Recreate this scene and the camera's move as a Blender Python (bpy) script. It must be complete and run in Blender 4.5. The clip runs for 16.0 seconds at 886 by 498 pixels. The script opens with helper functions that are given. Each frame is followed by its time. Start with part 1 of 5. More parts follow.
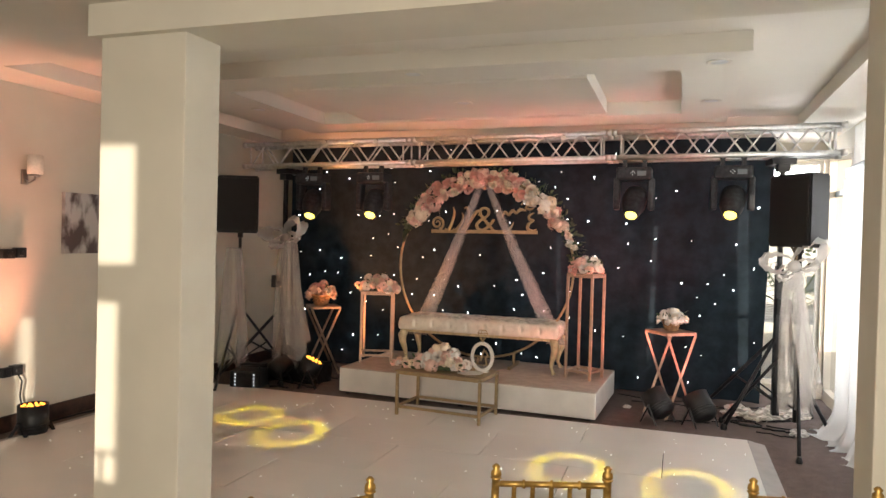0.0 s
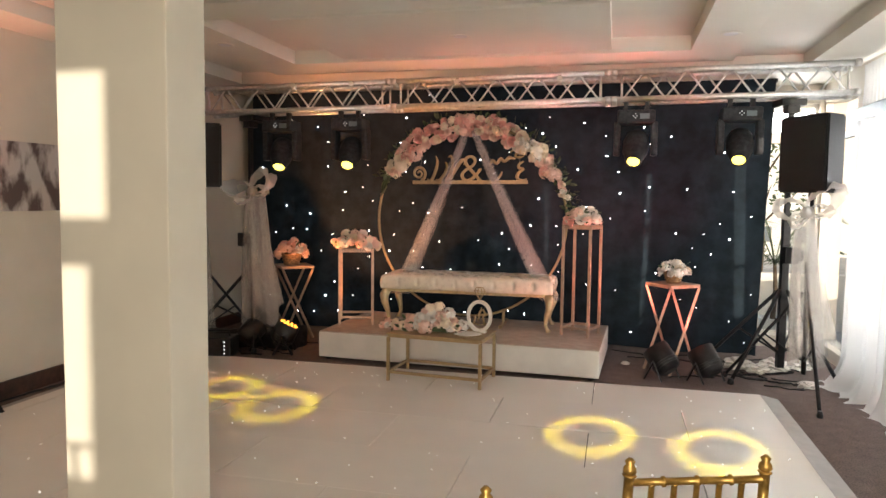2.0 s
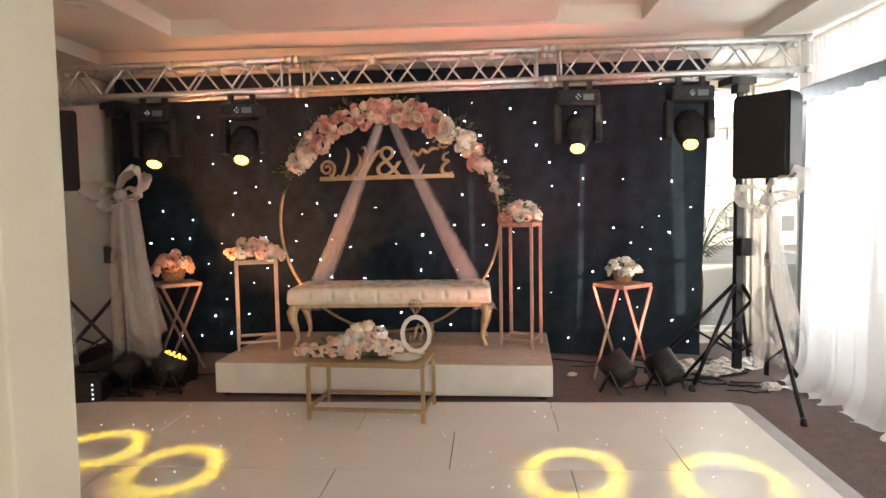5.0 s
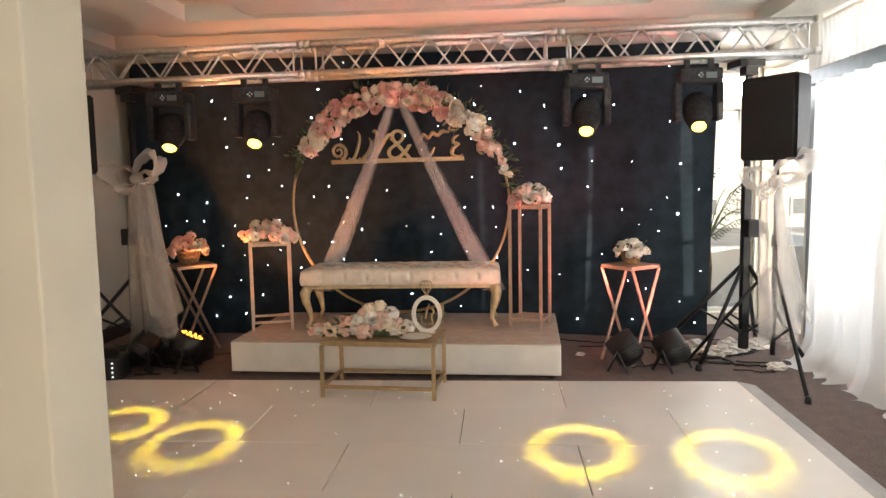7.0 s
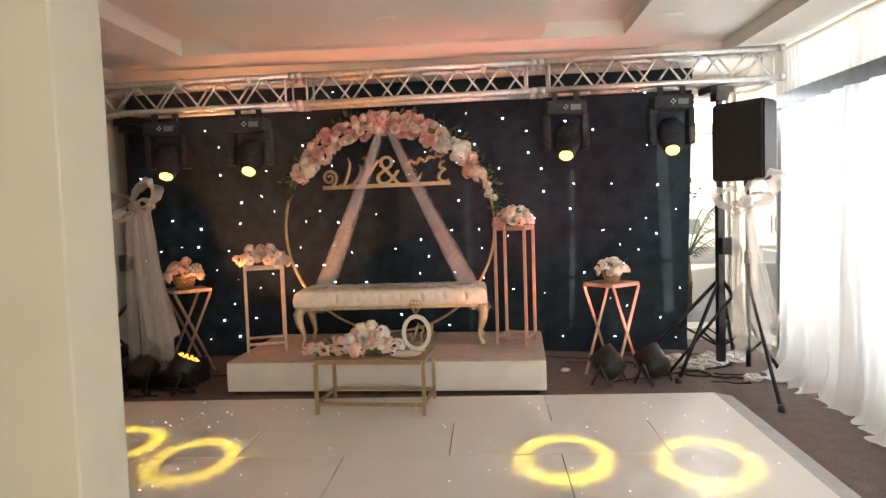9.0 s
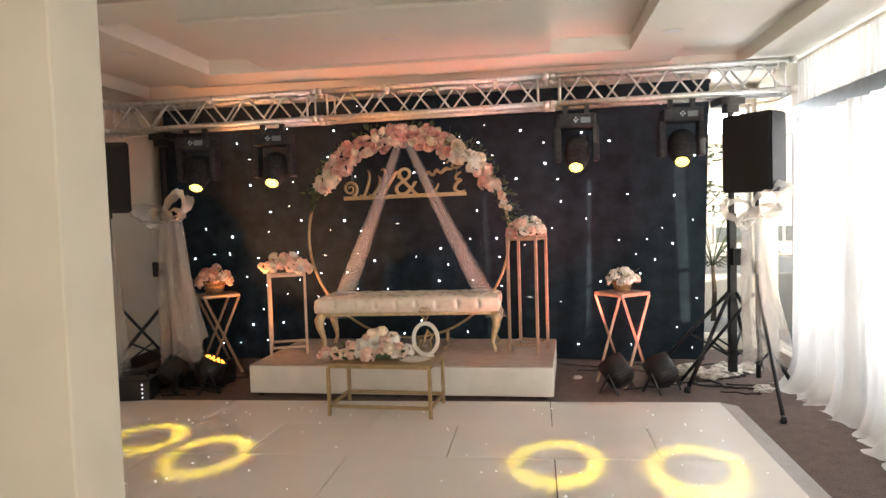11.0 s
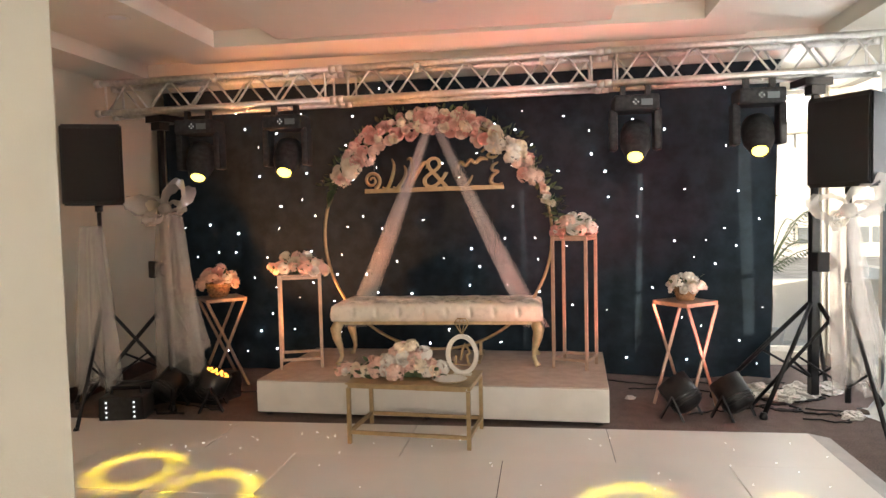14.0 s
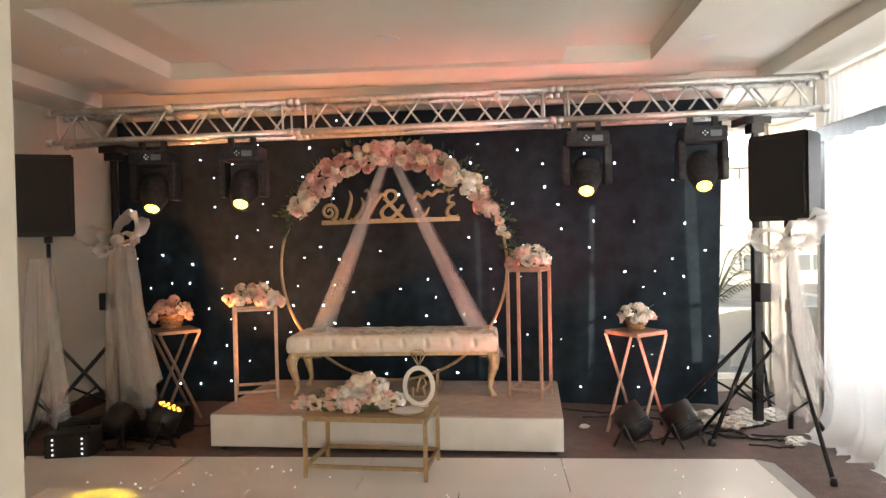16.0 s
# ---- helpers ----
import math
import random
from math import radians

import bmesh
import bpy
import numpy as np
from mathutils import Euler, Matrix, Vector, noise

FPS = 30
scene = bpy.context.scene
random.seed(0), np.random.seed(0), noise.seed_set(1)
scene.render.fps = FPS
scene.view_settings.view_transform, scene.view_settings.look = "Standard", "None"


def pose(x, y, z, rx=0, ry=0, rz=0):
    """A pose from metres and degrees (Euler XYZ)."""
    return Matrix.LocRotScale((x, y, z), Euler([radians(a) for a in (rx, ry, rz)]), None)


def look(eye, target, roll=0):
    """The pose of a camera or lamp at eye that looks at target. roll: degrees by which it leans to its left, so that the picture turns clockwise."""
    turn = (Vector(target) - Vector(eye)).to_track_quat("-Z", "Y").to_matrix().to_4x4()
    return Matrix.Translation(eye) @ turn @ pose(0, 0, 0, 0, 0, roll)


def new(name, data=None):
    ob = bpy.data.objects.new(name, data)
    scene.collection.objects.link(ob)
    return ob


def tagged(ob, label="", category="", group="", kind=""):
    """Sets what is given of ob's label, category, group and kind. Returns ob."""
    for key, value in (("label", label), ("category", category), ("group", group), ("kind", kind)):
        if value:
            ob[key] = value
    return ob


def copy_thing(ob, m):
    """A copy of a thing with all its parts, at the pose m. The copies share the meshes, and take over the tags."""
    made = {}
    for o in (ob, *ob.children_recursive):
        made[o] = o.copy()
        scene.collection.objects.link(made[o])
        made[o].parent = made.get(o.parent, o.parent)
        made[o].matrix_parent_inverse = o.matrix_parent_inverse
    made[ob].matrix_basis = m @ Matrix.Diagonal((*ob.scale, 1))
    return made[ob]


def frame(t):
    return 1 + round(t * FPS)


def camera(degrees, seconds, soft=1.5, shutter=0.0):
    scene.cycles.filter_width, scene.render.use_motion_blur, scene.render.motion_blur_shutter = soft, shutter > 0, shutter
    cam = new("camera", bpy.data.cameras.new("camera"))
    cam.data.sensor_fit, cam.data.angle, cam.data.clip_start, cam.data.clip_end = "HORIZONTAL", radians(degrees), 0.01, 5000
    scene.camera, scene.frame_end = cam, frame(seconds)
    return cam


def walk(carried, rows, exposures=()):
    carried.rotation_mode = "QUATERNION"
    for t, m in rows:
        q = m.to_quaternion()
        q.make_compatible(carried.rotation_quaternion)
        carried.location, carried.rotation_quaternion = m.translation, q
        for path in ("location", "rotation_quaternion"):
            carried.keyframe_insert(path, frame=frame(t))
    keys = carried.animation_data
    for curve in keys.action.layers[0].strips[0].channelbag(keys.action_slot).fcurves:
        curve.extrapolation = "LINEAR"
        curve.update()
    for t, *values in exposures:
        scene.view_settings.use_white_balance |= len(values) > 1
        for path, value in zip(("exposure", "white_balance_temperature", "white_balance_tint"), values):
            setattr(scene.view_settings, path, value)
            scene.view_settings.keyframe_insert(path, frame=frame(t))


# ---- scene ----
cam = camera(64.5, 16.0)
PATH = [
    (0, (0.104, 0.038, 1.61), (-0.532, 1.934, 1.582), 1.5),
    (0.5, (-0.047, 0.036, 1.565), (-0.603, 1.957, 1.533), 2.0),
    (1, (-0.202, 0.07, 1.538), (-0.723, 2.0, 1.463), 0.5),
    (1.5, (-0.31, 0.272, 1.552), (-0.844, 2.197, 1.454), 0.2),
    (2, (-0.459, 0.416, 1.547), (-0.934, 2.354, 1.4), 0.7),
    (2.5, (-0.637, 0.517, 1.503), (-1.012, 2.476, 1.358), -1.7),
    (3, (-0.722, 0.687, 1.526), (-1.046, 2.658, 1.431), -0.5),
    (3.5, (-0.837, 0.825, 1.472), (-1.123, 2.796, 1.287), 0.9),
    (4, (-0.965, 0.951, 1.473), (-1.145, 2.938, 1.333), -2.0),
    (4.5, (-1.0, 1.071, 1.539), (-1.117, 3.062, 1.389), -2.4),
    (5, (-1.019, 1.264, 1.514), (-1.149, 3.254, 1.369), -1.0),
    (5.2, (-1.037, 1.316, 1.486), (-1.18, 3.304, 1.317), -1.0),
    (7.3, (-1.0, 1.149, 1.519), (-1.166, 3.133, 1.328), -1.2),
    (7.5, (-0.99, 1.134, 1.534), (-1.179, 3.116, 1.352), -1.7),
    (8, (-1.021, 1.1, 1.502), (-1.227, 3.081, 1.322), -1.2),
    (8.5, (-1.007, 1.068, 1.482), (-1.247, 3.046, 1.312), -1.4),
    (9, (-0.988, 0.949, 1.512), (-1.115, 2.941, 1.385), -1.9),
    (9.2, (-0.971, 0.898, 1.526), (-1.095, 2.889, 1.391), -1.8),
    (11.3, (-0.627, 0.783, 1.543), (-0.9, 2.762, 1.445), -1.8),
    (11.5, (-0.614, 0.779, 1.541), (-0.87, 2.761, 1.447), -2.0),
    (12, (-0.649, 0.791, 1.497), (-0.923, 2.769, 1.376), -2.6),
    (12.5, (-0.803, 0.956, 1.463), (-1.067, 2.928, 1.257), -1.8),
    (13, (-0.9, 1.138, 1.475), (-1.172, 3.103, 1.225), -2.4),
    (13.5, (-0.954, 1.369, 1.448), (-1.243, 3.341, 1.28), -0.4),
    (14, (-0.985, 1.53, 1.519), (-1.271, 3.507, 1.41), -1.3),
    (14.5, (-1.051, 1.667, 1.548), (-1.262, 3.656, 1.565), -2.0),
    (15, (-1.118, 1.662, 1.575), (-1.236, 3.654, 1.715), -1.2),
    (15.5, (-1.037, 1.583, 1.583), (-1.188, 3.574, 1.681), -0.2),
    (16, (-0.98, 1.468, 1.557), (-1.141, 3.462, 1.522), -1.2),
]
walk(cam, [(t, look(eye, target, roll)) for t, eye, target, roll in PATH],
     [(0, 0.80), (1.5, 0.84), (3, 0.78), (5, 1.00), (9, 0.98), (11.5, 1.02), (12.5, 1.02), (14, 1.08), (14.6, 1.20), (15.2, 1.10), (16, 1.04)])

# ---- light ----
SUN_DIR = Vector((-0.60, 0.78, -0.095)).normalized()
world = bpy.data.worlds.new("world")
scene.world = world
world.use_nodes = True
wn = world.node_tree
sky = wn.nodes.new("ShaderNodeTexSky")
sky.sky_type, sky.sun_disc = "NISHITA", False
sky.sun_elevation, sky.sun_rotation = radians(12), math.atan2(-SUN_DIR.x, -SUN_DIR.y)
wn.links.new(sky.outputs[0], wn.nodes["Background"].inputs[0])
wn.nodes["Background"].inputs[1].default_value = 0.15


def lamp(name, kind, energy, colour, m, **more):
    data = bpy.data.lights.new(name, kind)
    data.energy, data.color = energy, colour
    for key, value in more.items():
        if key == "size":
            data.size = value
        elif key == "size_y":
            data.shape, data.size_y = "RECTANGLE", value
        elif key == "angle":
            data.angle = value
        elif key == "spot":
            data.spot_size = radians(value)
        elif key == "blend":
            data.spot_blend = value
        elif key == "soft":
            data.shadow_soft_size = value
    ob = new(name, data)
    ob.matrix_world = m
    return ob


lamp("sun", "SUN", 3.6, (1.0, 0.88, 0.72), look((0, 0, 5), Vector((0, 0, 5)) + SUN_DIR), angle=radians(0.5))
# daylight at the east and corner windows; the south lamp is added frontal fill
lamp("window_light_east", "AREA", 135, (0.95, 0.97, 1.0), look((2.05, 5.4, 1.55), (0, 5.4, 1.35)), size=3.6, size_y=1.7)
lamp("fill_light_south", "AREA", 74, (1.0, 0.92, 0.80), look((-0.1, -1.93, 1.5), (-0.1, 2, 1.35)), size=1.4, size_y=1.9)
lamp("window_light_corner", "AREA", 14, (0.93, 0.97, 1.0), look((1.25, 8.75, 2.35), (1.2, 7, 1.0)), size=0.5, size_y=0.35)
# stage lamps
lamp("amber_stage_light", "SPOT", 140, (1.0, 0.36, 0.13), look((-3.56, 6.74, 0.36), (-3.10, 7.45, 1.35)), spot=92, blend=0.7, soft=0.08)
lamp("rose_stage_light", "SPOT", 96, (1.0, 0.27, 0.20), look((-0.07, 6.69, 0.30), (-1.15, 7.2, 1.7)), spot=98, blend=0.8, soft=0.08)
lamp("rose_stage_light", "SPOT", 64, (1.0, 0.19, 0.16), look((0.35, 6.77, 0.30), (-0.1, 7.2, 1.5)), spot=90, blend=0.8, soft=0.08)
lamp("amber_wall_light", "SPOT", 110, (1.0, 0.40, 0.26), look((-4.60, 4.18, 0.29), (-4.72, 3.95, 2.6)), spot=62, blend=1.0, soft=0.08)


def gobo_nodes(data, colour, petals):
    """A ring of bright petals, as the pattern wheel of a moving head throws it."""
    data.use_nodes = True
    nt = data.node_tree
    em = nt.nodes["Emission"]
    tc = nt.nodes.new("ShaderNodeTexCoord")
    sep = nt.nodes.new("ShaderNodeSeparateXYZ")
    nt.links.new(tc.outputs["Normal"], sep.inputs[0])

    def maths(op, a, b=None, c=None):
        n = nt.nodes.new("ShaderNodeMath")
        n.operation = op
        for i, v in enumerate((a, b, c)):
            if v is None:
                continue
            if isinstance(v, (int, float)):
                n.inputs[i].default_value = v
            else:
                nt.links.new(v, n.inputs[i])
        return n.outputs[0]

    r = maths("SQRT", maths("ADD", maths("MULTIPLY", sep.outputs[0], sep.outputs[0]), maths("MULTIPLY", sep.outputs[1], sep.outputs[1])))
    ang = maths("ARCTAN2", sep.outputs[1], sep.outputs[0])
    wave = maths("ADD", maths("MULTIPLY", maths("SINE", maths("MULTIPLY_ADD", ang, petals, maths("MULTIPLY", r, 30.0))), 0.5), 0.5)
    outer = maths("MINIMUM", maths("MAXIMUM", maths("DIVIDE", maths("SUBTRACT", r, 0.080), 0.03), 0.15), 1.0)
    wave = maths("ADD", maths("SUBTRACT", 1.0, outer), maths("MULTIPLY", outer, maths("MULTIPLY", maths("POWER", wave, 2.5), 1.6)))
    ring = maths("SUBTRACT", 1.0, maths("MINIMUM", maths("ABSOLUTE", maths("DIVIDE", maths("SUBTRACT", r, 0.095), 0.033)), 1.0))
    nt.links.new(maths("MULTIPLY", maths("MULTIPLY", ring, wave), 2.4), em.inputs["Strength"])
    em.inputs["Color"].default_value = (*colour, 1)


HEADS = [(-3.72, -3.40, 5.32), (-2.99, -2.80, 5.00), (-0.31, -0.58, 4.98), (0.55, 0.21, 4.90)]  # head x, ring x, ring y
for hx, rx_, ry_ in HEADS:
    eye = Vector((hx, 6.86, 1.98))
    aim = Vector((rx_, ry_, 0.03))
    eye = eye + (aim - eye).normalized() * 0.17
    beam = lamp("moving_head_beam", "SPOT", 115, (1, 1, 1), look(eye, aim), spot=17, blend=0.15, soft=0.006)
    gobo_nodes(beam.data, (1.0, 0.74, 0.02), 22)

# ---- materials ----
def material(name, colour, rough=0.6, metal=0.0, vary=0.08, scale=6.0, bump=0.0, bump_scale=60.0, stain=0.0, random=0.0, spec=0.5, second=None, dist=0.004):
    """A surface with two scales of unevenness: broad stains and fine grain."""
    m = bpy.data.materials.new(name)
    m.use_nodes = True
    nt = m.node_tree
    b = nt.nodes["Principled BSDF"]
    b.inputs["Metallic"].default_value = metal
    b.inputs["Specular IOR Level"].default_value = spec
    tc = nt.nodes.new("ShaderNodeTexCoord")
    n1 = nt.nodes.new("ShaderNodeTexNoise")
    n1.inputs["Scale"].default_value, n1.inputs["Detail"].default_value = scale, 5
    nt.links.new(tc.outputs["Object"], n1.inputs["Vector"])
    n2 = nt.nodes.new("ShaderNodeTexNoise")
    n2.inputs["Scale"].default_value, n2.inputs["Detail"].default_value = scale * 0.13, 3
    nt.links.new(tc.outputs["Object"], n2.inputs["Vector"])
    ramp = nt.nodes.new("ShaderNodeValToRGB")
    dark = second or tuple(c * (1 - 2 * vary) for c in colour)
    light = tuple(min(1, c * (1 + vary)) for c in colour)
    ramp.color_ramp.elements[0].position, ramp.color_ramp.elements[1].position = 0.35, 0.65
    ramp.color_ramp.elements[0].color, ramp.color_ramp.elements[1].color = (*dark, 1), (*light, 1)
    nt.links.new(n1.outputs["Fac"], ramp.inputs[0])
    last = ramp.outputs[0]
    mix = nt.nodes.new("ShaderNodeMix")
    mix.data_type, mix.blend_type = "RGBA", "MULTIPLY"
    mix.inputs["Factor"].default_value = 1.0
    r2 = nt.nodes.new("ShaderNodeMapRange")
    r2.inputs["From Min"].default_value, r2.inputs["From Max"].default_value = 0.3, 0.7
    r2.inputs["To Min"].default_value, r2.inputs["To Max"].default_value = 1 - stain, 1
    nt.links.new(n2.outputs["Fac"], r2.inputs["Value"])
    nt.links.new(last, mix.inputs["A"])
    nt.links.new(r2.outputs[0], mix.inputs["B"])
    last = mix.outputs["Result"]
    if random:
        oi = nt.nodes.new("ShaderNodeObjectInfo")
        hsv = nt.nodes.new("ShaderNodeHueSaturation")
        r3 = nt.nodes.new("ShaderNodeMapRange")
        r3.inputs["To Min"].default_value, r3.inputs["To Max"].default_value = 1 - random, 1 + random * 0.4
        nt.links.new(oi.outputs["Random"], r3.inputs["Value"])
        nt.links.new(r3.outputs[0], hsv.inputs["Value"])
        nt.links.new(last, hsv.inputs["Color"])
        last = hsv.outputs[0]
    nt.links.new(last, b.inputs["Base Color"])
    rr = nt.nodes.new("ShaderNodeMapRange")
    rr.inputs["To Min"].default_value, rr.inputs["To Max"].default_value = max(0.02, rough - 0.08), min(1, rough + 0.08)
    nt.links.new(n1.outputs["Fac"], rr.inputs["Value"])
    nt.links.new(rr.outputs[0], b.inputs["Roughness"])
    if bump:
        n3 = nt.nodes.new("ShaderNodeTexNoise")
        n3.inputs["Scale"].default_value, n3.inputs["Detail"].default_value = bump_scale, 4
        nt.links.new(tc.outputs["Object"], n3.inputs["Vector"])
        bp = nt.nodes.new("ShaderNodeBump")
        bp.inputs["Strength"].default_value, bp.inputs["Distance"].default_value = bump, dist
        nt.links.new(n3.outputs["Fac"], bp.inputs["Height"])
        nt.links.new(bp.outputs[0], b.inputs["Normal"])
    return m


def emitter(name, colour, strength):
    m = bpy.data.materials.new(name)
    m.use_nodes = True
    b = m.node_tree.nodes["Principled BSDF"]
    b.inputs["Base Color"].default_value = (*[c * 0.5 for c in colour], 1)
    b.inputs["Emission Color"].default_value = (*colour, 1)
    b.inputs["Emission Strength"].default_value = strength
    return m


def sheer(name, colour, clear, through_light, weave=220.0):
    """Thin cloth: part open weave, part light passing through, part lit threads."""
    m = bpy.data.materials.new(name)
    m.use_nodes = True
    nt = m.node_tree
    nt.nodes.remove(nt.nodes["Principled BSDF"])
    out = nt.nodes["Material Output"]
    tr = nt.nodes.new("ShaderNodeBsdfTransparent")
    tl = nt.nodes.new("ShaderNodeBsdfTranslucent")
    df = nt.nodes.new("ShaderNodeBsdfDiffuse")
    tc = nt.nodes.new("ShaderNodeTexCoord")
    nz = nt.nodes.new("ShaderNodeTexNoise")
    nz.inputs["Scale"].default_value = weave
    nt.links.new(tc.outputs["Object"], nz.inputs["Vector"])
    mr = nt.nodes.new("ShaderNodeMapRange")
    mr.inputs["To Min"].default_value, mr.inputs["To Max"].default_value = clear * 0.85, clear * 1.1
    nt.links.new(nz.outputs["Fac"], mr.inputs["Value"])
    tl.inputs[0].default_value = df.inputs[0].default_value = (*colour, 1)
    m1, m2 = nt.nodes.new("ShaderNodeMixShader"), nt.nodes.new("ShaderNodeMixShader")
    m1.inputs[0].default_value = through_light
    nt.links.new(df.outputs[0], m1.inputs[1])
    nt.links.new(tl.outputs[0], m1.inputs[2])
    nt.links.new(mr.outputs[0], m2.inputs[0])
    nt.links.new(m1.outputs[0], m2.inputs[1])
    nt.links.new(tr.outputs[0], m2.inputs[2])
    nt.links.new(m2.outputs[0], out.inputs[0])
    return m


M = {
    "wall": material("wall_paint", (0.66, 0.60, 0.50), 0.7, vary=0.02, scale=3, stain=0.05, bump=0.12, bump_scale=140),
    "column": material("column_paint", (0.68, 0.64, 0.54), 0.65, vary=0.02, scale=3, stain=0.05, bump=0.12, bump_scale=140),
    "ceiling": material("ceiling_paint", (0.74, 0.70, 0.62), 0.75, vary=0.015, scale=2, stain=0.05, bump=0.06, bump_scale=90),
    "carpet": material("carpet", (0.185, 0.135, 0.118), 0.95, vary=0.18, scale=90, stain=0.25, bump=0.6, bump_scale=320),
    "panel": material("dance_floor_panel", (0.78, 0.74, 0.68), 0.34, vary=0.012, scale=4, stain=0.04, random=0.03, bump=0.02, bump_scale=25),
    "seam": material("floor_seam", (0.05, 0.045, 0.04), 0.8),
    "edge": material("floor_edge_ramp", (0.40, 0.38, 0.36), 0.5, vary=0.05, scale=10),
    "starcloth": material("star_cloth", (0.018, 0.028, 0.037), 0.95, vary=0.15, scale=8, stain=0.25, bump=0.3, bump_scale=200, spec=0.15),
    "alu": material("aluminium", (0.76, 0.75, 0.73), 0.46, 1.0, vary=0.06, scale=30, bump=0.05, bump_scale=200),
    "gold": material("gold_paint", (0.43, 0.31, 0.17), 0.40, 0.5, vary=0.08, scale=25, bump=0.08, bump_scale=120),
    "rosegold": material("rose_gold_paint", (0.44, 0.31, 0.23), 0.42, 0.35, vary=0.08, scale=25, bump=0.08, bump_scale=120),
    "chairgold": material("chair_gold", (0.47, 0.29, 0.08), 0.32, 0.75, vary=0.14, scale=40, bump=0.1, bump_scale=150),
    "satin": material("cream_satin", (0.76, 0.69, 0.58), 0.28, vary=0.03, scale=14, bump=0.04, bump_scale=30),
    "carvedgold": material("pale_gold_wood", (0.60, 0.47, 0.28), 0.4, 0.25, vary=0.12, scale=20, bump=0.15, bump_scale=80),
    "platform": material("platform_cloth", (0.76, 0.72, 0.66), 0.75, vary=0.03, scale=6, stain=0.08, bump=0.2, bump_scale=150),
    "platformtop": material("platform_top_carpet", (0.52, 0.43, 0.36), 0.85, vary=0.06, scale=12, stain=0.12, bump=0.3, bump_scale=180),
    "black": material("black_plastic", (0.014, 0.014, 0.015), 0.42, vary=0.2, scale=30, bump=0.15, bump_scale=180),
    "blackmetal": material("black_metal", (0.018, 0.018, 0.02), 0.38, 0.3, vary=0.2, scale=30),
    "grille": material("speaker_grille", (0.010, 0.010, 0.011), 0.6, vary=0.3, scale=220, bump=0.8, bump_scale=420),
    "headblack": material("matt_black_shell", (0.030, 0.032, 0.036), 0.65, vary=0.2, scale=30, spec=0.25),
    "cable": material("cable_rubber", (0.012, 0.012, 0.012), 0.6),
    "skirting": material("dark_wood_skirting", (0.055, 0.028, 0.02), 0.45, vary=0.25, scale=18),
    "darkframe": material("dark_window_frame", (0.13, 0.155, 0.175), 0.45, 0.1, vary=0.1, scale=12),
    "outwall": material("outdoor_wall", (0.80, 0.79, 0.76), 0.8, vary=0.05, scale=3, stain=0.15, bump=0.2, bump_scale=60),
    "outground": material("outdoor_ground", (0.55, 0.53, 0.49), 0.9, vary=0.12, scale=2, stain=0.2),
    "roof": material("roof_tiles", (0.24, 0.13, 0.09), 0.85, vary=0.2, scale=9),
    "bark": material("bark", (0.10, 0.07, 0.045), 0.9, vary=0.25, scale=20, bump=0.5, bump_scale=60),
    "wicker": material("wicker", (0.40, 0.23, 0.11), 0.7, vary=0.2, scale=50, bump=0.4, bump_scale=120),
    "pink": material("pink_petals", (0.88, 0.46, 0.40), 0.6, vary=0.06, scale=30, random=0.14),
    "blush": material("blush_petals", (0.91, 0.62, 0.52), 0.6, vary=0.05, scale=30, random=0.10),
    "cream": material("cream_petals", (0.92, 0.77, 0.60), 0.6, vary=0.05, scale=30, random=0.12),
    "white": material("white_petals", (0.92, 0.85, 0.78), 0.6, vary=0.04, scale=30, random=0.10),
    "leaf": material("leaf_green", (0.075, 0.105, 0.045), 0.55, vary=0.3, scale=12),
    "whitepaint": material("white_lacquer", (0.76, 0.72, 0.65), 0.35, vary=0.03, scale=15),
    "shade": material("lampshade_cloth", (0.72, 0.66, 0.56), 0.8, vary=0.04, scale=60, bump=0.2, bump_scale=300),
    "chrome": material("brushed_nickel", (0.45, 0.42, 0.38), 0.3, 1.0),
    "star": emitter("star_led", (0.80, 0.90, 1.0), 14.0),
    "floorstar": emitter("floor_led", (1.0, 0.95, 0.88), 3.2),
    "amberled": emitter("amber_led", (1.0, 0.36, 0.04), 2.4),
    "lens": emitter("moving_head_lens", (1.0, 0.84, 0.12), 2.6),
    "panelled": emitter("indicator_led", (0.9, 0.95, 1.0), 0.7),
    "roseled": emitter("rose_led", (1.0, 0.16, 0.12), 3.0),
    "skyglow": emitter("hazy_sky", (0.95, 0.97, 1.0), 2.4),
    "downlight": material("downlight_glass", (0.66, 0.66, 0.66), 0.35),
    "curtain": sheer("sheer_curtain", (0.80, 0.80, 0.79), 0.08, 0.16),
    "tulle": sheer("white_tulle", (0.82, 0.78, 0.74), 0.74, 0.3),
    "bowtulle": sheer("gathered_tulle", (0.82, 0.78, 0.74), 0.45, 0.3),
    "swag": sheer("fine_tulle", (0.90, 0.89, 0.88), 0.86, 0.25),
}
g = bpy.data.materials.new("window_glass")
g.use_nodes = True
gb = g.node_tree.nodes["Principled BSDF"]
gb.inputs["Transmission Weight"].default_value, gb.inputs["Roughness"].default_value, gb.inputs["IOR"].default_value = 1.0, 0.0, 1.02
M["glass"] = g
# faint bluish sheen on the velvet stands in for stage haze
haze_sheen = M["starcloth"].node_tree.nodes["Principled BSDF"]
haze_sheen.inputs["Sheen Weight"].default_value, haze_sheen.inputs["Sheen Roughness"].default_value = 0.04, 0.45
haze_sheen.inputs["Sheen Tint"].default_value = (0.62, 0.74, 0.82, 1)


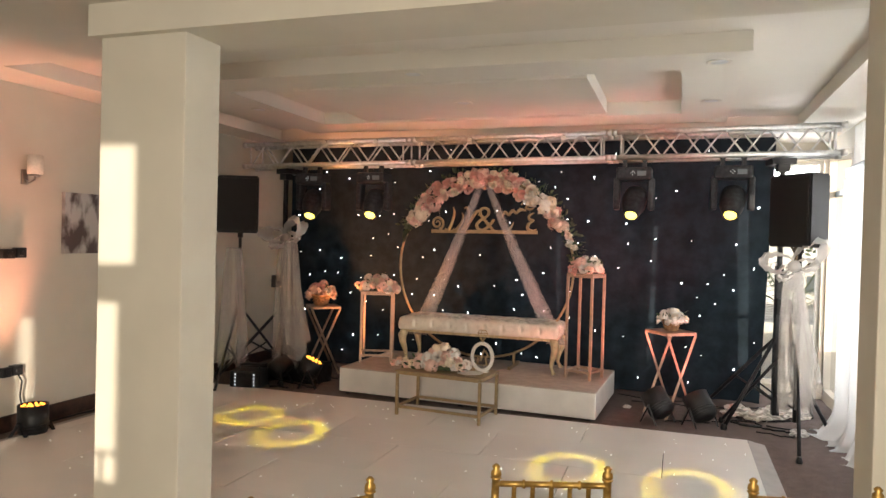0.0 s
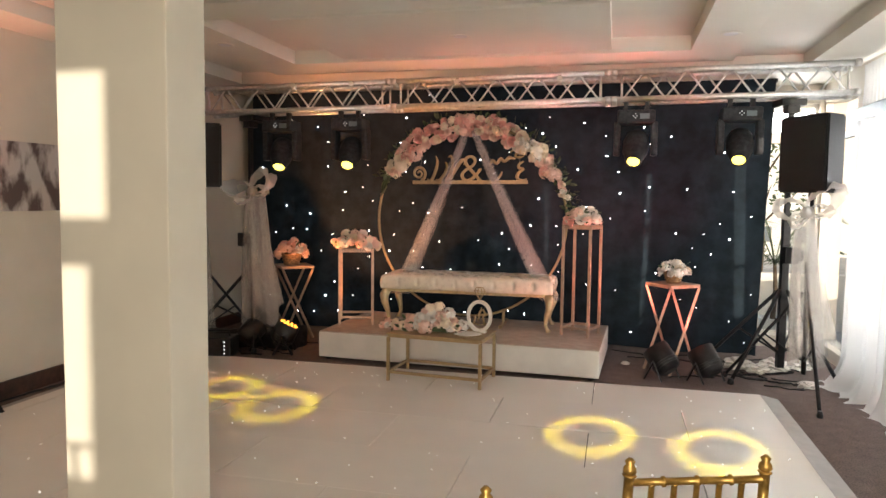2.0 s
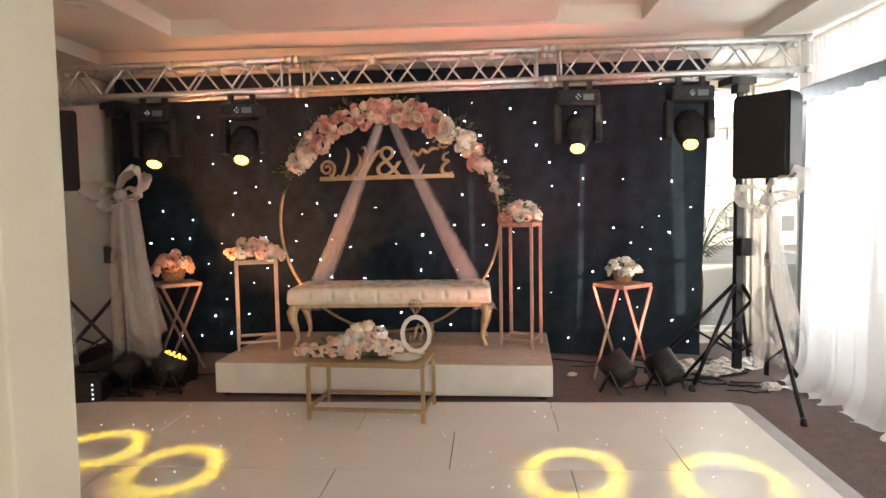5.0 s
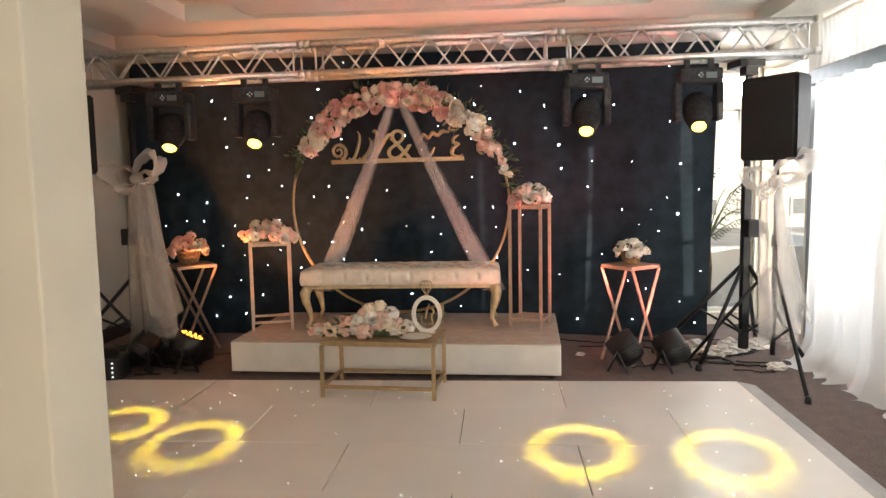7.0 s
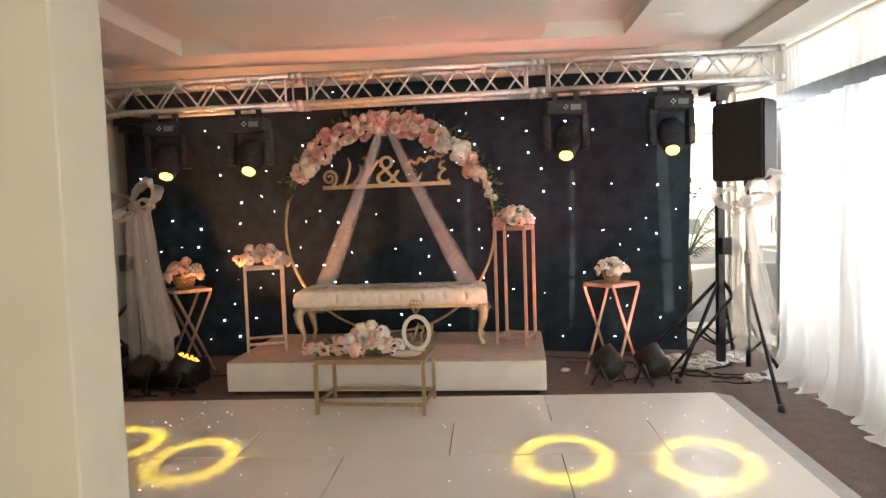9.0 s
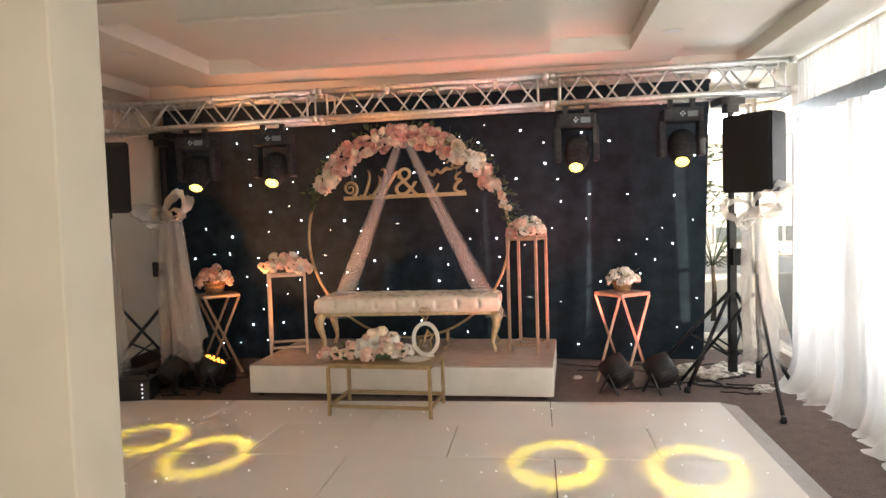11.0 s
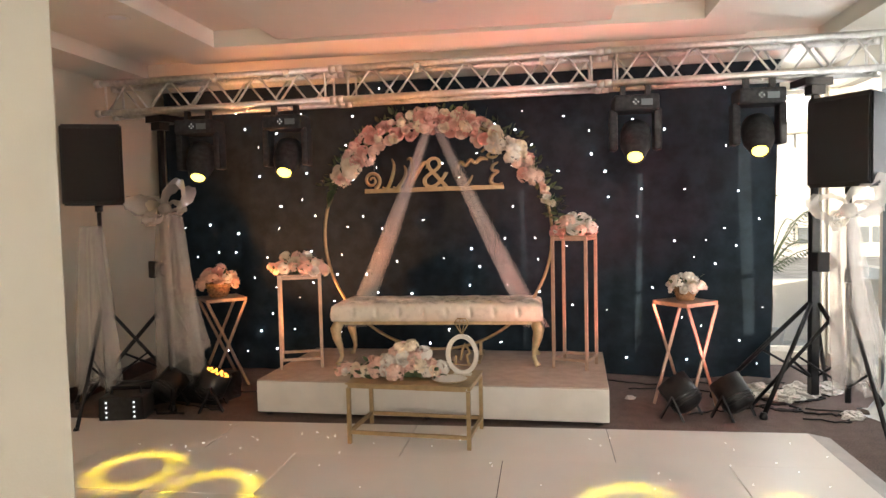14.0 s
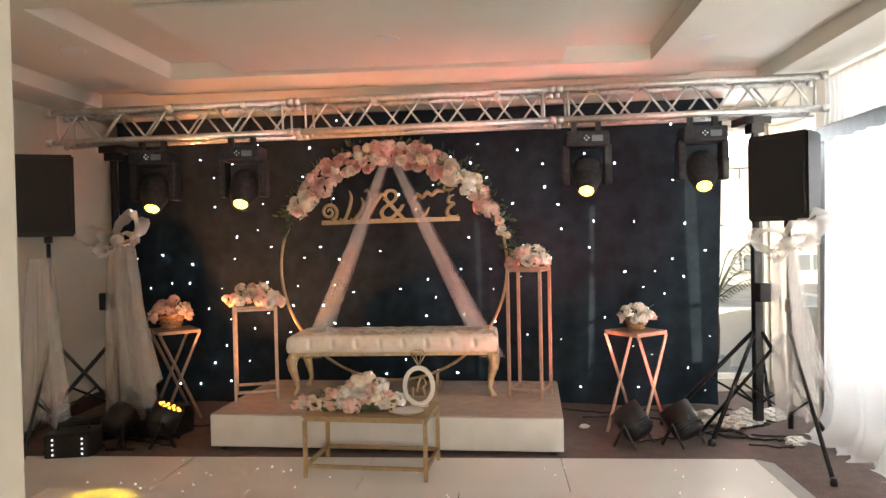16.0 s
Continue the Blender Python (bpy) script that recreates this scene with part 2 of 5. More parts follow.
def painting_material():
    """An abstract city scene: pale sky, dark uprights, brown shore."""
    m = material("painted_canvas", (0.42, 0.38, 0.36), 0.7, vary=0.3, scale=9, stain=0.4, bump=0.4, bump_scale=70, second=(0.16, 0.11, 0.10))
    nt = m.node_tree
    tc = nt.nodes.new("ShaderNodeTexCoord")
    mp = nt.nodes.new("ShaderNodeMapping")
    mp.inputs["Scale"].default_value = (1, 3.2, 1.6)
    nz = nt.nodes.new("ShaderNodeTexNoise")
    nz.inputs["Scale"].default_value, nz.inputs["Detail"].default_value = 2.2, 6
    nt.links.new(tc.outputs["Object"], mp.inputs[0])
    nt.links.new(mp.outputs[0], nz.inputs["Vector"])
    rp = nt.nodes.new("ShaderNodeValToRGB")
    rp.color_ramp.elements[0].position, rp.color_ramp.elements[1].position = 0.42, 0.56
    rp.color_ramp.elements[0].color, rp.color_ramp.elements[1].color = (0.10, 0.07, 0.065, 1), (0.50, 0.46, 0.44, 1)
    nt.links.new(nz.outputs["Fac"], rp.inputs[0])
    b = nt.nodes["Principled BSDF"]
    nt.links.new(rp.outputs[0], b.inputs["Base Color"])
    return m


M["painting"] = painting_material()

# ---- builders ----
def box(bm, lo, hi, m=None):
    lo, hi = Vector(lo), Vector(hi)
    made = bmesh.ops.create_cube(bm, size=1, matrix=Matrix.Translation((lo + hi) / 2) @ Matrix.Diagonal((*(hi - lo), 1)))
    if m:
        bmesh.ops.transform(bm, matrix=m, verts=made["verts"])
    return made["verts"]


def soft_box(bm, lo, hi, r=0.006, seg=2):
    t = bmesh.new()
    box(t, lo, hi)
    bmesh.ops.bevel(t, geom=t.edges[:], offset=r, segments=seg, affect="EDGES", profile=0.6)
    join(bm, t)


def join(bm, other, m=None):
    if m:
        bmesh.ops.transform(other, matrix=m, verts=other.verts[:])
    me = bpy.data.meshes.new("t")
    other.to_mesh(me)
    other.free()
    bm.from_mesh(me)
    bpy.data.meshes.remove(me)


def tube(bm, pts, rad, n=10, closed=False, cap=True):
    """A round bar along points; rad is one radius or one for each point."""
    pts = [Vector(p) for p in pts]
    rad = rad if isinstance(rad, (list, tuple)) else [rad] * len(pts)
    rings, side = [], None
    for i, p in enumerate(pts):
        a = pts[i - 1] if (i or closed) else p
        b = pts[(i + 1) % len(pts)] if (i < len(pts) - 1 or closed) else p
        d = (b - a).normalized()
        if side is None:
            side = d.orthogonal().normalized()
        side = (side - d * side.dot(d)).normalized()
        up = d.cross(side)
        rings.append([bm.verts.new(p + rad[i] * (math.cos(k * math.tau / n) * side + math.sin(k * math.tau / n) * up)) for k in range(n)])
    for i in range(len(rings) if closed else len(rings) - 1):
        r1, r2 = rings[i], rings[(i + 1) % len(rings)]
        for k in range(n):
            bm.faces.new((r1[k], r1[(k + 1) % n], r2[(k + 1) % n], r2[k])).smooth = True
    if cap and not closed:
        bm.faces.new(rings[0][::-1])
        bm.faces.new(rings[-1])


def bar(bm, p, q, w, d=None):
    """A square bar from p to q."""
    p, q = Vector(p), Vector(q)
    z = (q - p).normalized()
    x = (Vector((1, 0, 0)) - z * z.x) if abs(z.x) < 0.9 else (Vector((0, 1, 0)) - z * z.y)
    x.normalize()
    y = z.cross(x)
    w2, d2 = w / 2, (d or w) / 2
    ends = [[bm.verts.new(c + sx * w2 * x + sy * d2 * y) for sx, sy in ((-1, -1), (1, -1), (1, 1), (-1, 1))] for c in (p, q)]
    for k in range(4):
        bm.faces.new((ends[0][k], ends[0][(k + 1) % 4], ends[1][(k + 1) % 4], ends[1][k]))
    bm.faces.new(ends[0][::-1])
    bm.faces.new(ends[1])


def turned(bm, profile, n=16, m=None):
    """A lathe shape from (radius, height) pairs."""
    t = bmesh.new()
    rings = [[t.verts.new((r * math.cos(k * math.tau / n), r * math.sin(k * math.tau / n), z)) for k in range(n)] for r, z in profile]
    for r1, r2 in zip(rings, rings[1:]):
        for k in range(n):
            t.faces.new((r1[k], r1[(k + 1) % n], r2[(k + 1) % n], r2[k])).smooth = True
    t.faces.new(rings[0][::-1])
    t.faces.new(rings[-1])
    join(bm, t, m)


def mesh_of(name, bm):
    bmesh.ops.recalc_face_normals(bm, faces=bm.faces[:])
    me = bpy.data.meshes.new(name)
    bm.to_mesh(me)
    bm.free()
    return me


def part(name, bm, mat, parent, label=""):
    """One mesh under a thing or under a part; with no parent it is a thing of its own."""
    me = mesh_of(name, bm) if isinstance(bm, bmesh.types.BMesh) else bm
    if not me.materials:
        me.materials.append(M[mat])
    ob = new(name, me)
    if parent:
        ob.parent = parent
    if label:
        tagged(ob, label)
    return ob


def thing(name, label, category, m=None, group="", kind=""):
    ob = new(name)
    ob.empty_display_size = 0.1
    if m:
        ob.matrix_world = m
    return tagged(ob, label, category, group, kind)


def solid(name, boxes, mat, label, category="", kind="structure"):
    bm = bmesh.new()
    for lo, hi in boxes:
        box(bm, lo, hi)
    return tagged(part(name, bm, mat, None), label, category or name.split("_")[0], "", kind)


# ---- the room ----
XL, XR, YS, YN = -4.88, 1.60, -2.0, 8.45
ZA, ZU = 2.75, 2.87          # lower and upper ceiling
solid("floor", [((XL - 0.2, YS - 0.2, -0.12), (XR + 0.2, YN + 0.2, 0.0))], "carpet", "dark brown carpet under the whole hall", "floor")
solid("wall_west", [((XL - 0.2, YS - 0.2, 0), (XL, YN + 0.2, 3.1))], "wall", "cream painted wall with a picture and a sconce", "wall")
# south wall behind the camera: made-up wide opening, narrow one shaped for sun patches
solid("wall_south", [((XL, YS - 0.2, 0), (-0.85, YS, 3.1)), ((-0.85, YS - 0.2, 0), (0.65, YS, 0.5)), ((-0.85, YS - 0.2, 2.5), (0.65, YS, 3.1)), ((0.65, YS - 0.2, 0), (1.00, YS, 3.1)),
                     ((1.00, YS - 0.2, 0), (1.42, YS, 0.90)), ((1.325, YS - 0.2, 0.90), (1.42, YS, 1.86)), ((1.00, YS - 0.2, 1.86), (1.42, YS, 2.04)), ((1.00, YS - 0.2, 2.66), (1.42, YS, 3.1)), ((1.42, YS - 0.2, 0), (XR, YS, 3.1))],
      "wall", "unseen cream painted wall with openings placed to shape the light", "wall")
solid("wall_east", [((XR, YS - 0.2, 0), (XR + 0.2, 3.25, 3.1)), ((XR, 3.25, 2.72), (XR + 0.2, 7.25, 3.1)), ((XR, 7.25, 0), (XR + 0.2, 7.42, 3.1)), ((XR, 7.42, 0), (XR + 0.2, 8.41, 0.12)), ((XR, 7.42, 2.56), (XR + 0.2, 8.41, 3.1)), ((XR, 8.41, 0), (XR + 0.2, YN + 0.2, 3.1)), ((XR, 3.25, 0), (XR + 0.2, 7.25, 0.06))],
      "wall", "cream painted wall with a long glazed opening", "wall")
solid("wall_north", [((XL, YN, 0), (0.95, YN + 0.2, 3.1)), ((0.95, YN, 0), (1.56, YN + 0.2, 0.12)), ((0.95, YN, 2.56), (1.56, YN + 0.2, 3.1)), ((1.56, YN, 0), (XR, YN + 0.2, 3.1))],
      "wall", "cream painted wall with a corner window", "wall")
solid("ceiling", [((XL, YS, ZU), (XR, YN, 3.1))], "ceiling", "off-white painted upper ceiling", "ceiling")
solid("ceiling_border", [((XL, YS, ZA), (-4.45, YN, ZU + 0.002)), ((-4.45, YS, ZA), (1.14, 3.75, ZU + 0.002)), ((1.14, YS, ZA), (XR, YN, ZU + 0.002)), ((-4.45, 7.42, ZA), (1.14, YN, ZU + 0.002))],
      "ceiling", "lowered off-white plaster border round the ceiling", "ceiling")
solid("ceiling_panel", [((-3.79, 4.47, ZA), (-3.36, 6.97, ZU + 0.002)), ((0.09, 4.47, ZA), (0.48, 6.97, ZU + 0.002)), ((-3.36, 4.47, ZA), (0.09, 4.86, ZU + 0.002)), ((-3.36, 6.46, ZA), (0.09, 6.97, ZU + 0.002))],
      "ceiling", "lowered off-white plasterboard panel with a recess", "ceiling")
solid("ceiling_island", [((-2.83, 4.94, ZA), (-0.53, 6.34, ZU + 0.002))], "ceiling", "off-white plasterboard island inside the ceiling recess", "ceiling")
solid("ceiling_beam", [((-2.76, 2.84, 2.59), (XR, 3.28, ZA + 0.002))], "column", "cream painted beam across the columns", "beam")
bm = bmesh.new()
soft_box(bm, (-2.72, 2.889, 0), (-2.199, 3.161, 2.592), 0.008)
tagged(part("column", bm, "column", None), "cream painted square column with plaster corners", "column", "columns of the hall", "structure")
bm = bmesh.new()
soft_box(bm, (0.78, 2.889, 0), (XR - 0.003, 3.161, 2.592), 0.008)
tagged(part("column", bm, "column", None), "cream painted square column beside the window wall", "column", "columns of the hall", "structure")
solid("baseboard", [((XL, YS, 0.0), (XL + 0.022, YN, 0.13)), ((XL + 0.022, YN - 0.022, 0), (0.95, YN, 0.13))], "skirting", "dark stained wooden baseboard", "baseboard")

# ---- dance floor: two-by-four panels laid half-bonded ----
dance = thing("dance_floor", "glossy white panelled dance floor with tiny lit dots", "dance floor", kind="structure")
bm = bmesh.new()
box(bm, (-4.60, 2.60, 0.002), (0.685, 6.275, 0.020))
part("underlay", bm, "seam", dance, "dark base showing in the joints")
PW, PH = 1.29, 0.633
row, panels = 0, []
y1 = 6.275
rng = random.Random(4)
while y1 - PH > 2.4:
    x0 = -0.590 if row % 2 == 0 else 0.040
    xs = [0.685]
    x = x0 + PW * 2
    while x > -4.60:
        if x < 0.67:
            xs.append(x)
        x -= PW
    xs.append(-4.60)
    for xa, xb in zip(xs[1:], xs):
        if xb - xa < 0.05:
            continue
        bm = bmesh.new()
        gapw = 0.003
        box(bm, (xa + gapw, y1 - PH + 0.0007, 0.020), (xb - gapw, y1 - 0.0007, 0.031 + rng.uniform(-0.0006, 0.0006)))
        part("panel", bm, "panel", dance)
    row += 1
    y1 -= PH
y_near = y1
bm = bmesh.new()
for a, b in (((0.685, y_near), (0.685, 6.275)), ((-4.60, y_near), (-4.60, 6.275))):
    s = 1 if a[0] > 0 else -1
    v = [bm.verts.new(c) for c in ((a[0], a[1], 0.030), (b[0], b[1], 0.030), (b[0] + s * 0.13, b[1], 0.003), (a[0] + s * 0.13, a[1], 0.003), (a[0], a[1], 0.002), (b[0], b[1], 0.002))]
    bm.faces.new(v[:4])
    bm.faces.new((v[3], v[2], v[5], v[4]))
    bm.faces.new((v[0], v[3], v[4]))
    bm.faces.new((v[1], v[5], v[2]))
part("edge_ramp", bm, "edge", dance, "grey sloping edge strip")
dot = bmesh.new()
bmesh.ops.create_cone(dot, cap_ends=True, segments=6, radius1=0.0036, radius2=0.0025, depth=0.003)
dot = mesh_of("led", dot)
dot.materials.append(M["floorstar"])
for i in range(150):
    ob = part("led", dot, "floorstar", dance)
    ob.location = (rng.uniform(-4.5, 0.65), rng.uniform(y_near + 0.05, 6.2), 0.0325)

# ---- windows ----
win = thing("window_1", "tall dark-framed glazing along the hall", "window", kind="structure")
bm = bmesh.new()
soft_box(bm, (1.52, 3.25, 2.225), (1.66, 7.24, 2.350), 0.01)
part("window_head", bm, "darkframe", win, "dark grey head rail")
for yy in (3.31, 4.60, 5.92, 7.18):
    bm = bmesh.new()
    soft_box(bm, (1.535, yy - 0.05, 0.06), (1.70, yy + 0.05, 2.225), 0.006)
    part("mullion", bm, "darkframe", win)
    bm = bmesh.new()
    soft_box(bm, (1.64, yy - 0.03, 2.350), (1.70, yy + 0.03, 2.72), 0.004)
    part("mullion", bm, "darkframe", win)
for ya, yb in ((3.372, 4.555), (4.645, 5.875), (5.965, 7.12)):
    for za, zb in ((0.06, 2.225), (2.350, 2.72)):
        bm = bmesh.new()
        box(bm, (1.668, ya, za), (1.674, yb, zb))
        pane = part("pane", bm, "glass", win)
        pane.visible_shadow = False
bm = bmesh.new()
box(bm, (1.66, 3.25, 1.02), (1.69, 7.24, 1.05))
part("guard_rail", bm, "darkframe", win)
win2 = thing("window_2", "narrow bright corner window with a pale transom", "window", kind="structure")
bm = bmesh.new()
for lo, hi in (((0.95, 8.52, 0.12), (0.99, 8.58, 2.56)), ((1.52, 8.52, 0.12), (1.56, 8.58, 2.56)), ((0.99, 8.52, 0.12), (1.52, 8.58, 0.16)), ((0.99, 8.52, 2.52), (1.52, 8.58, 2.56))):
    box(bm, lo, hi)
part("window_frame", bm, "whitepaint", win2)
bm = bmesh.new()
soft_box(bm, (0.99, 8.50, 2.16), (1.52, 8.60, 2.27), 0.006)
part("transom", bm, "wall", win2)
bm = bmesh.new()
box(bm, (0.99, 8.545, 0.16), (1.52, 8.55, 2.52))
part("pane", bm, "glass", win2).visible_shadow = False
bm = bmesh.new()
box(bm, (1.668, 7.43, 0.13), (1.674, 8.40, 2.55))
part("pane", bm, "glass", win2).visible_shadow = False
bm = bmesh.new()
box(bm, (1.66, 7.421, 2.16), (1.70, 8.409, 2.22))
part("transom", bm, "darkframe", win2)
# narrow south window bars
bm = bmesh.new()
for zz in (0.915, 1.07):
    box(bm, (1.00, -2.12, zz), (1.325, -2.10, zz + 0.022))
box(bm, (1.16, -2.12, 0.937), (1.18, -2.10, 1.07))
tagged(part("window_bars", bm, "darkframe", None), "dark metal bars across a narrow window", "window bars", "", "structure")


def curtain(y0, y1, x, ztop, zbot, folds, amp, seed, pool=0.1):
    r = random.Random(seed)
    bm = bmesh.new()
    n, k = folds * 18, 34
    ph = [r.uniform(0, math.tau) for _ in range(4)]
    grid = []
    for j in range(k + 1):
        f = j / k
        z = ztop + (zbot - ztop) * min(1, f * 1.03)
        line = []
        for i in range(n + 1):
            u = i / n
            a = amp * (0.55 + 0.45 * f) * (0.75 + 0.35 * math.sin(2.3 * u * math.tau + ph[3]))
            phase = u * folds * math.tau + 1.1 * math.sin(1.7 * u * math.tau + ph[0]) + 0.6 * f * math.sin(3 * u * math.tau + ph[1])
            off = a * (math.sin(phase) + 0.28 * math.sin(2 * phase + ph[2]))
            off += 0.16 * a * math.sin(u * folds * 3.7 * math.tau + ph[2] + 2.5 * f) * (1 - 0.6 * f)
            out = pool * (max(0, f - 0.86) / 0.14) ** 2 * (0.75 + 0.25 * math.sin(u * 5.0 + ph[3]))
            line.append(bm.verts.new((x + off - out, y0 + (y1 - y0) * u + 0.015 * math.sin(7 * u + 4 * f + ph[1]), z + 0.012 * math.sin(u * 40 + ph[2]) * f)))
        grid.append(line)
    for a, b in zip(grid, grid[1:]):
        for i in range(n):
            bm.faces.new((a[i], a[i + 1], b[i + 1], b[i])).smooth = True
    return bm


for ya, yb, sd, fl in ((3.30, 4.56, 1, 6), (4.58, 5.88, 2, 6), (5.90, 6.95, 3, 5)):
    tagged(part("curtain", curtain(ya, yb, 1.46, 2.215, 0.02, fl, 0.058, sd, 0.20), "curtain", None), "sheer white floor-length curtain against bright daylight", "curtain", "sheer window curtains")
# extra narrow panel added to close the gap where sun reached the backdrop
tagged(part("curtain", curtain(6.93, 7.24, 1.562, 2.215, 0.02, 4, 0.014, 5, 0.01), "curtain", None), "sheer white floor-length curtain against bright daylight", "curtain", "sheer window curtains")
# gathered sheers on the upper lights
for ya, yb, sd in ((3.30, 4.58, 8), (4.60, 5.90, 9), (5.92, 7.22, 10)):
    tagged(part("valance", curtain(ya, yb, 1.575, 2.715, 2.36, 15, 0.012, sd, 0.0), "curtain", None), "gathered white sheer over an upper window light", "curtain", "upper window sheers")
# added sheets, unseen, block sun at the south opening; a gap streaks the wall
bm = bmesh.new()
box(bm, (-0.90, -2.07, 0.45), (0.0, -2.064, 2.55))
box(bm, (0.10, -2.07, 0.45), (0.70, -2.064, 2.55))
box(bm, (0.0, -2.07, 1.66), (0.10, -2.064, 2.55))
tagged(part("sun_blocker", bm, "platform", None), "unseen pale cloth sheets added to block sun at the rear opening", "blind", "", "structure")

# ---- outside ----
solid("ground", [((-60, -60, -0.5), (90, 90, -0.13))], "outground", "pale dusty open ground", "ground")
solid("balcony_parapet", [((2.9, 2.0, -0.13), (3.05, 12.0, 0.72)), ((-1.0, 10.4, -0.13), (2.9, 10.55, 0.60))], "whitepaint", "low rendered parapet wall outside the windows", "parapet")
bm = bmesh.new()
box(bm, (-60, 70, -1), (90, 70.2, 40))
tagged(part("backdrop", bm, "skyglow", None), "bright hazy evening sky far off", "sky", "", "structure")
# upper storeys added so a sunlit white wall stands in for outdoor glare
house = thing("house", "white rendered house with dark ground-floor windows and added upper storeys", "house", pose(6.2, 24, -0.13))
bm = bmesh.new()
box(bm, (-7, 0, 0), (7, 7, 8.6))
part("wall", bm, "outwall", house)
bm = bmesh.new()
v = [bm.verts.new(c) for c in ((-7.5, -0.5, 8.6), (7.5, -0.5, 8.6), (7.5, 7.5, 8.6), (-7.5, 7.5, 8.6), (-4.5, 3.5, 10.4), (4.5, 3.5, 10.4))]
for f in ((0, 1, 5, 4), (2, 3, 4, 5), (1, 2, 5), (3, 0, 4), (3, 2, 1, 0)):
    bm.faces.new([v[i] for i in f])
part("roof", bm, "roof", house)
for wx in (-5.6, -4.0, -2.4, -0.8, 0.8, 2.4, 4.0, 5.6):
    for wz, wh, glazing in ((0.35, 0.62, "darkframe"), (3.3, 1.2, "whitepaint"), (6.2, 1.2, "whitepaint")):
        bm = bmesh.new()
        box(bm, (wx - 0.5, -0.06, wz), (wx + 0.5, 0.03, wz + wh))
        w = part("window", bm, "whitepaint", house)
        bm = bmesh.new()
        for sx in (-0.24, 0.24):
            box(bm, (wx + sx - 0.2, -0.07, wz + 0.07), (wx + sx + 0.2, -0.062, wz + wh - 0.07))
        part("pane", bm, glazing, w)


def leaf_cloud(bm, r, centre, radius, n, size, flat=0.5):
    for _ in range(n):
        d = Vector((r.gauss(0, 1), r.gauss(0, 1), r.gauss(0, 1))).normalized() * radius * r.uniform(0.3, 1) ** 0.6
        c = Vector(centre) + d
        a = Vector((r.gauss(0, 1), r.gauss(0, 1), r.gauss(0, flat))).normalized()
        b = a.orthogonal().normalized()
        L = size * r.uniform(0.6, 1.3)
        vs = [bm.verts.new(p) for p in (c, c + a * L * 0.5 + b * L * 0.28, c + a * L, c + a * L * 0.5 - b * L * 0.28)]
        bm.faces.new(vs)


palm = thing("palm_plant", "potted palm with arching green fronds outside the window", "plant", pose(1.42, 9.55, -0.13))
r = random.Random(15)
bm = bmesh.new()
turned(bm, [(0.12, 0.0), (0.16, 0.26), (0.17, 0.28), (0.14, 0.27), (0.13, 0.22)], 16)
part("pot", bm, "outwall", palm)
bm = bmesh.new()
tube(bm, [(0, 0, 0.2), (0.02, 0, 0.6), (0.0, 0.01, 0.95)], [0.035, 0.028, 0.02], 8)
part("stem", bm, "bark", palm)
for k in range(11):
    a, up = k * 2.4, r.uniform(0.25, 0.7)
    bm = bmesh.new()
    d = Vector((math.cos(a), math.sin(a), 0))
    spine = [Vector((0, 0, 0.92)) + d * 0.72 * f + Vector((0, 0, up * math.sin(f * 2.3))) for f in (0, 0.2, 0.4, 0.6, 0.8, 1.0)]
    tube(bm, spine, [0.008, 0.007, 0.006, 0.005, 0.004, 0.002], 5)
    side = Vector((-d.y, d.x, 0))
    for i in range(1, 24):
        f = i / 24 * 5
        p = spine[int(f)].lerp(spine[min(5, int(f) + 1)], f % 1)
        for sg in (-1, 1):
            tip = p + side * sg * 0.20 * math.sin(0.4 + i / 24 * 2.5) + d * 0.10 + Vector((0, 0, -0.05))
            mid = p.lerp(tip, 0.5)
            bm.faces.new([bm.verts.new(q) for q in (p, mid + d * 0.012, tip, mid - d * 0.012)])
    part("frond", bm, "leaf", palm)

tree = thing("tree", "slim garden tree with a loose green crown", "tree", pose(2.35, 15.5, -0.13))
r = random.Random(9)
bm = bmesh.new()
tube(bm, [(0, 0, 0), (0.04, 0, 0.9), (-0.03, 0.05, 1.7), (0.0, 0.0, 2.5)], [0.07, 0.055, 0.04, 0.015], 8)
for k in range(6):
    a = k * 1.1
    tube(bm, [(0, 0, 1.2 + k * 0.18), (0.35 * math.cos(a), 0.35 * math.sin(a), 1.6 + k * 0.2), (0.6 * math.cos(a), 0.6 * math.sin(a), 1.8 + k * 0.22)], [0.025, 0.016, 0.006], 6)
part("trunk", bm, "bark", tree)
bm = bmesh.new()
for k in range(6):
    a = k * 1.1
    leaf_cloud(bm, r, (0.55 * math.cos(a), 0.55 * math.sin(a), 1.8 + k * 0.2), 0.38, 60, 0.12)
part("crown", bm, "leaf", tree)

# ---- stage backdrop ----
cloth = thing("star_curtain", "black velvet backdrop cloth dotted with lit white stars", "backdrop")
bm = bmesh.new()
n, k = 260, 24
grid = []
for j in range(k + 1):
    f = j / k
    z = 2.74 * (1 - f) + 0.012 * f
    line = []
    for i in range(n + 1):
        u = i / n
        x = -4.70 + u * (5.72 - 0.09 * f)
        off = 0.009 * math.sin(u * 60 + 2 * math.sin(u * 9)) + 0.014 * math.sin(u * 23 + 1.3 * f) + 0.004 * math.sin(u * 140 + 3 * f)
        off += -0.10 * max(0, f - 0.94) / 0.06 * (0.5 + 0.5 * math.sin(u * 31))
        line.append(bm.verts.new((x, 8.10 - 0.18 * u + off * (0.5 + 0.8 * f), z)))
    grid.append(line)
for a, b in zip(grid, grid[1:]):
    for i in range(n):
        bm.faces.new((a[i], a[i + 1], b[i + 1], b[i])).smooth = True
part("cloth", bm, "starcloth", cloth)
bm = bmesh.new()
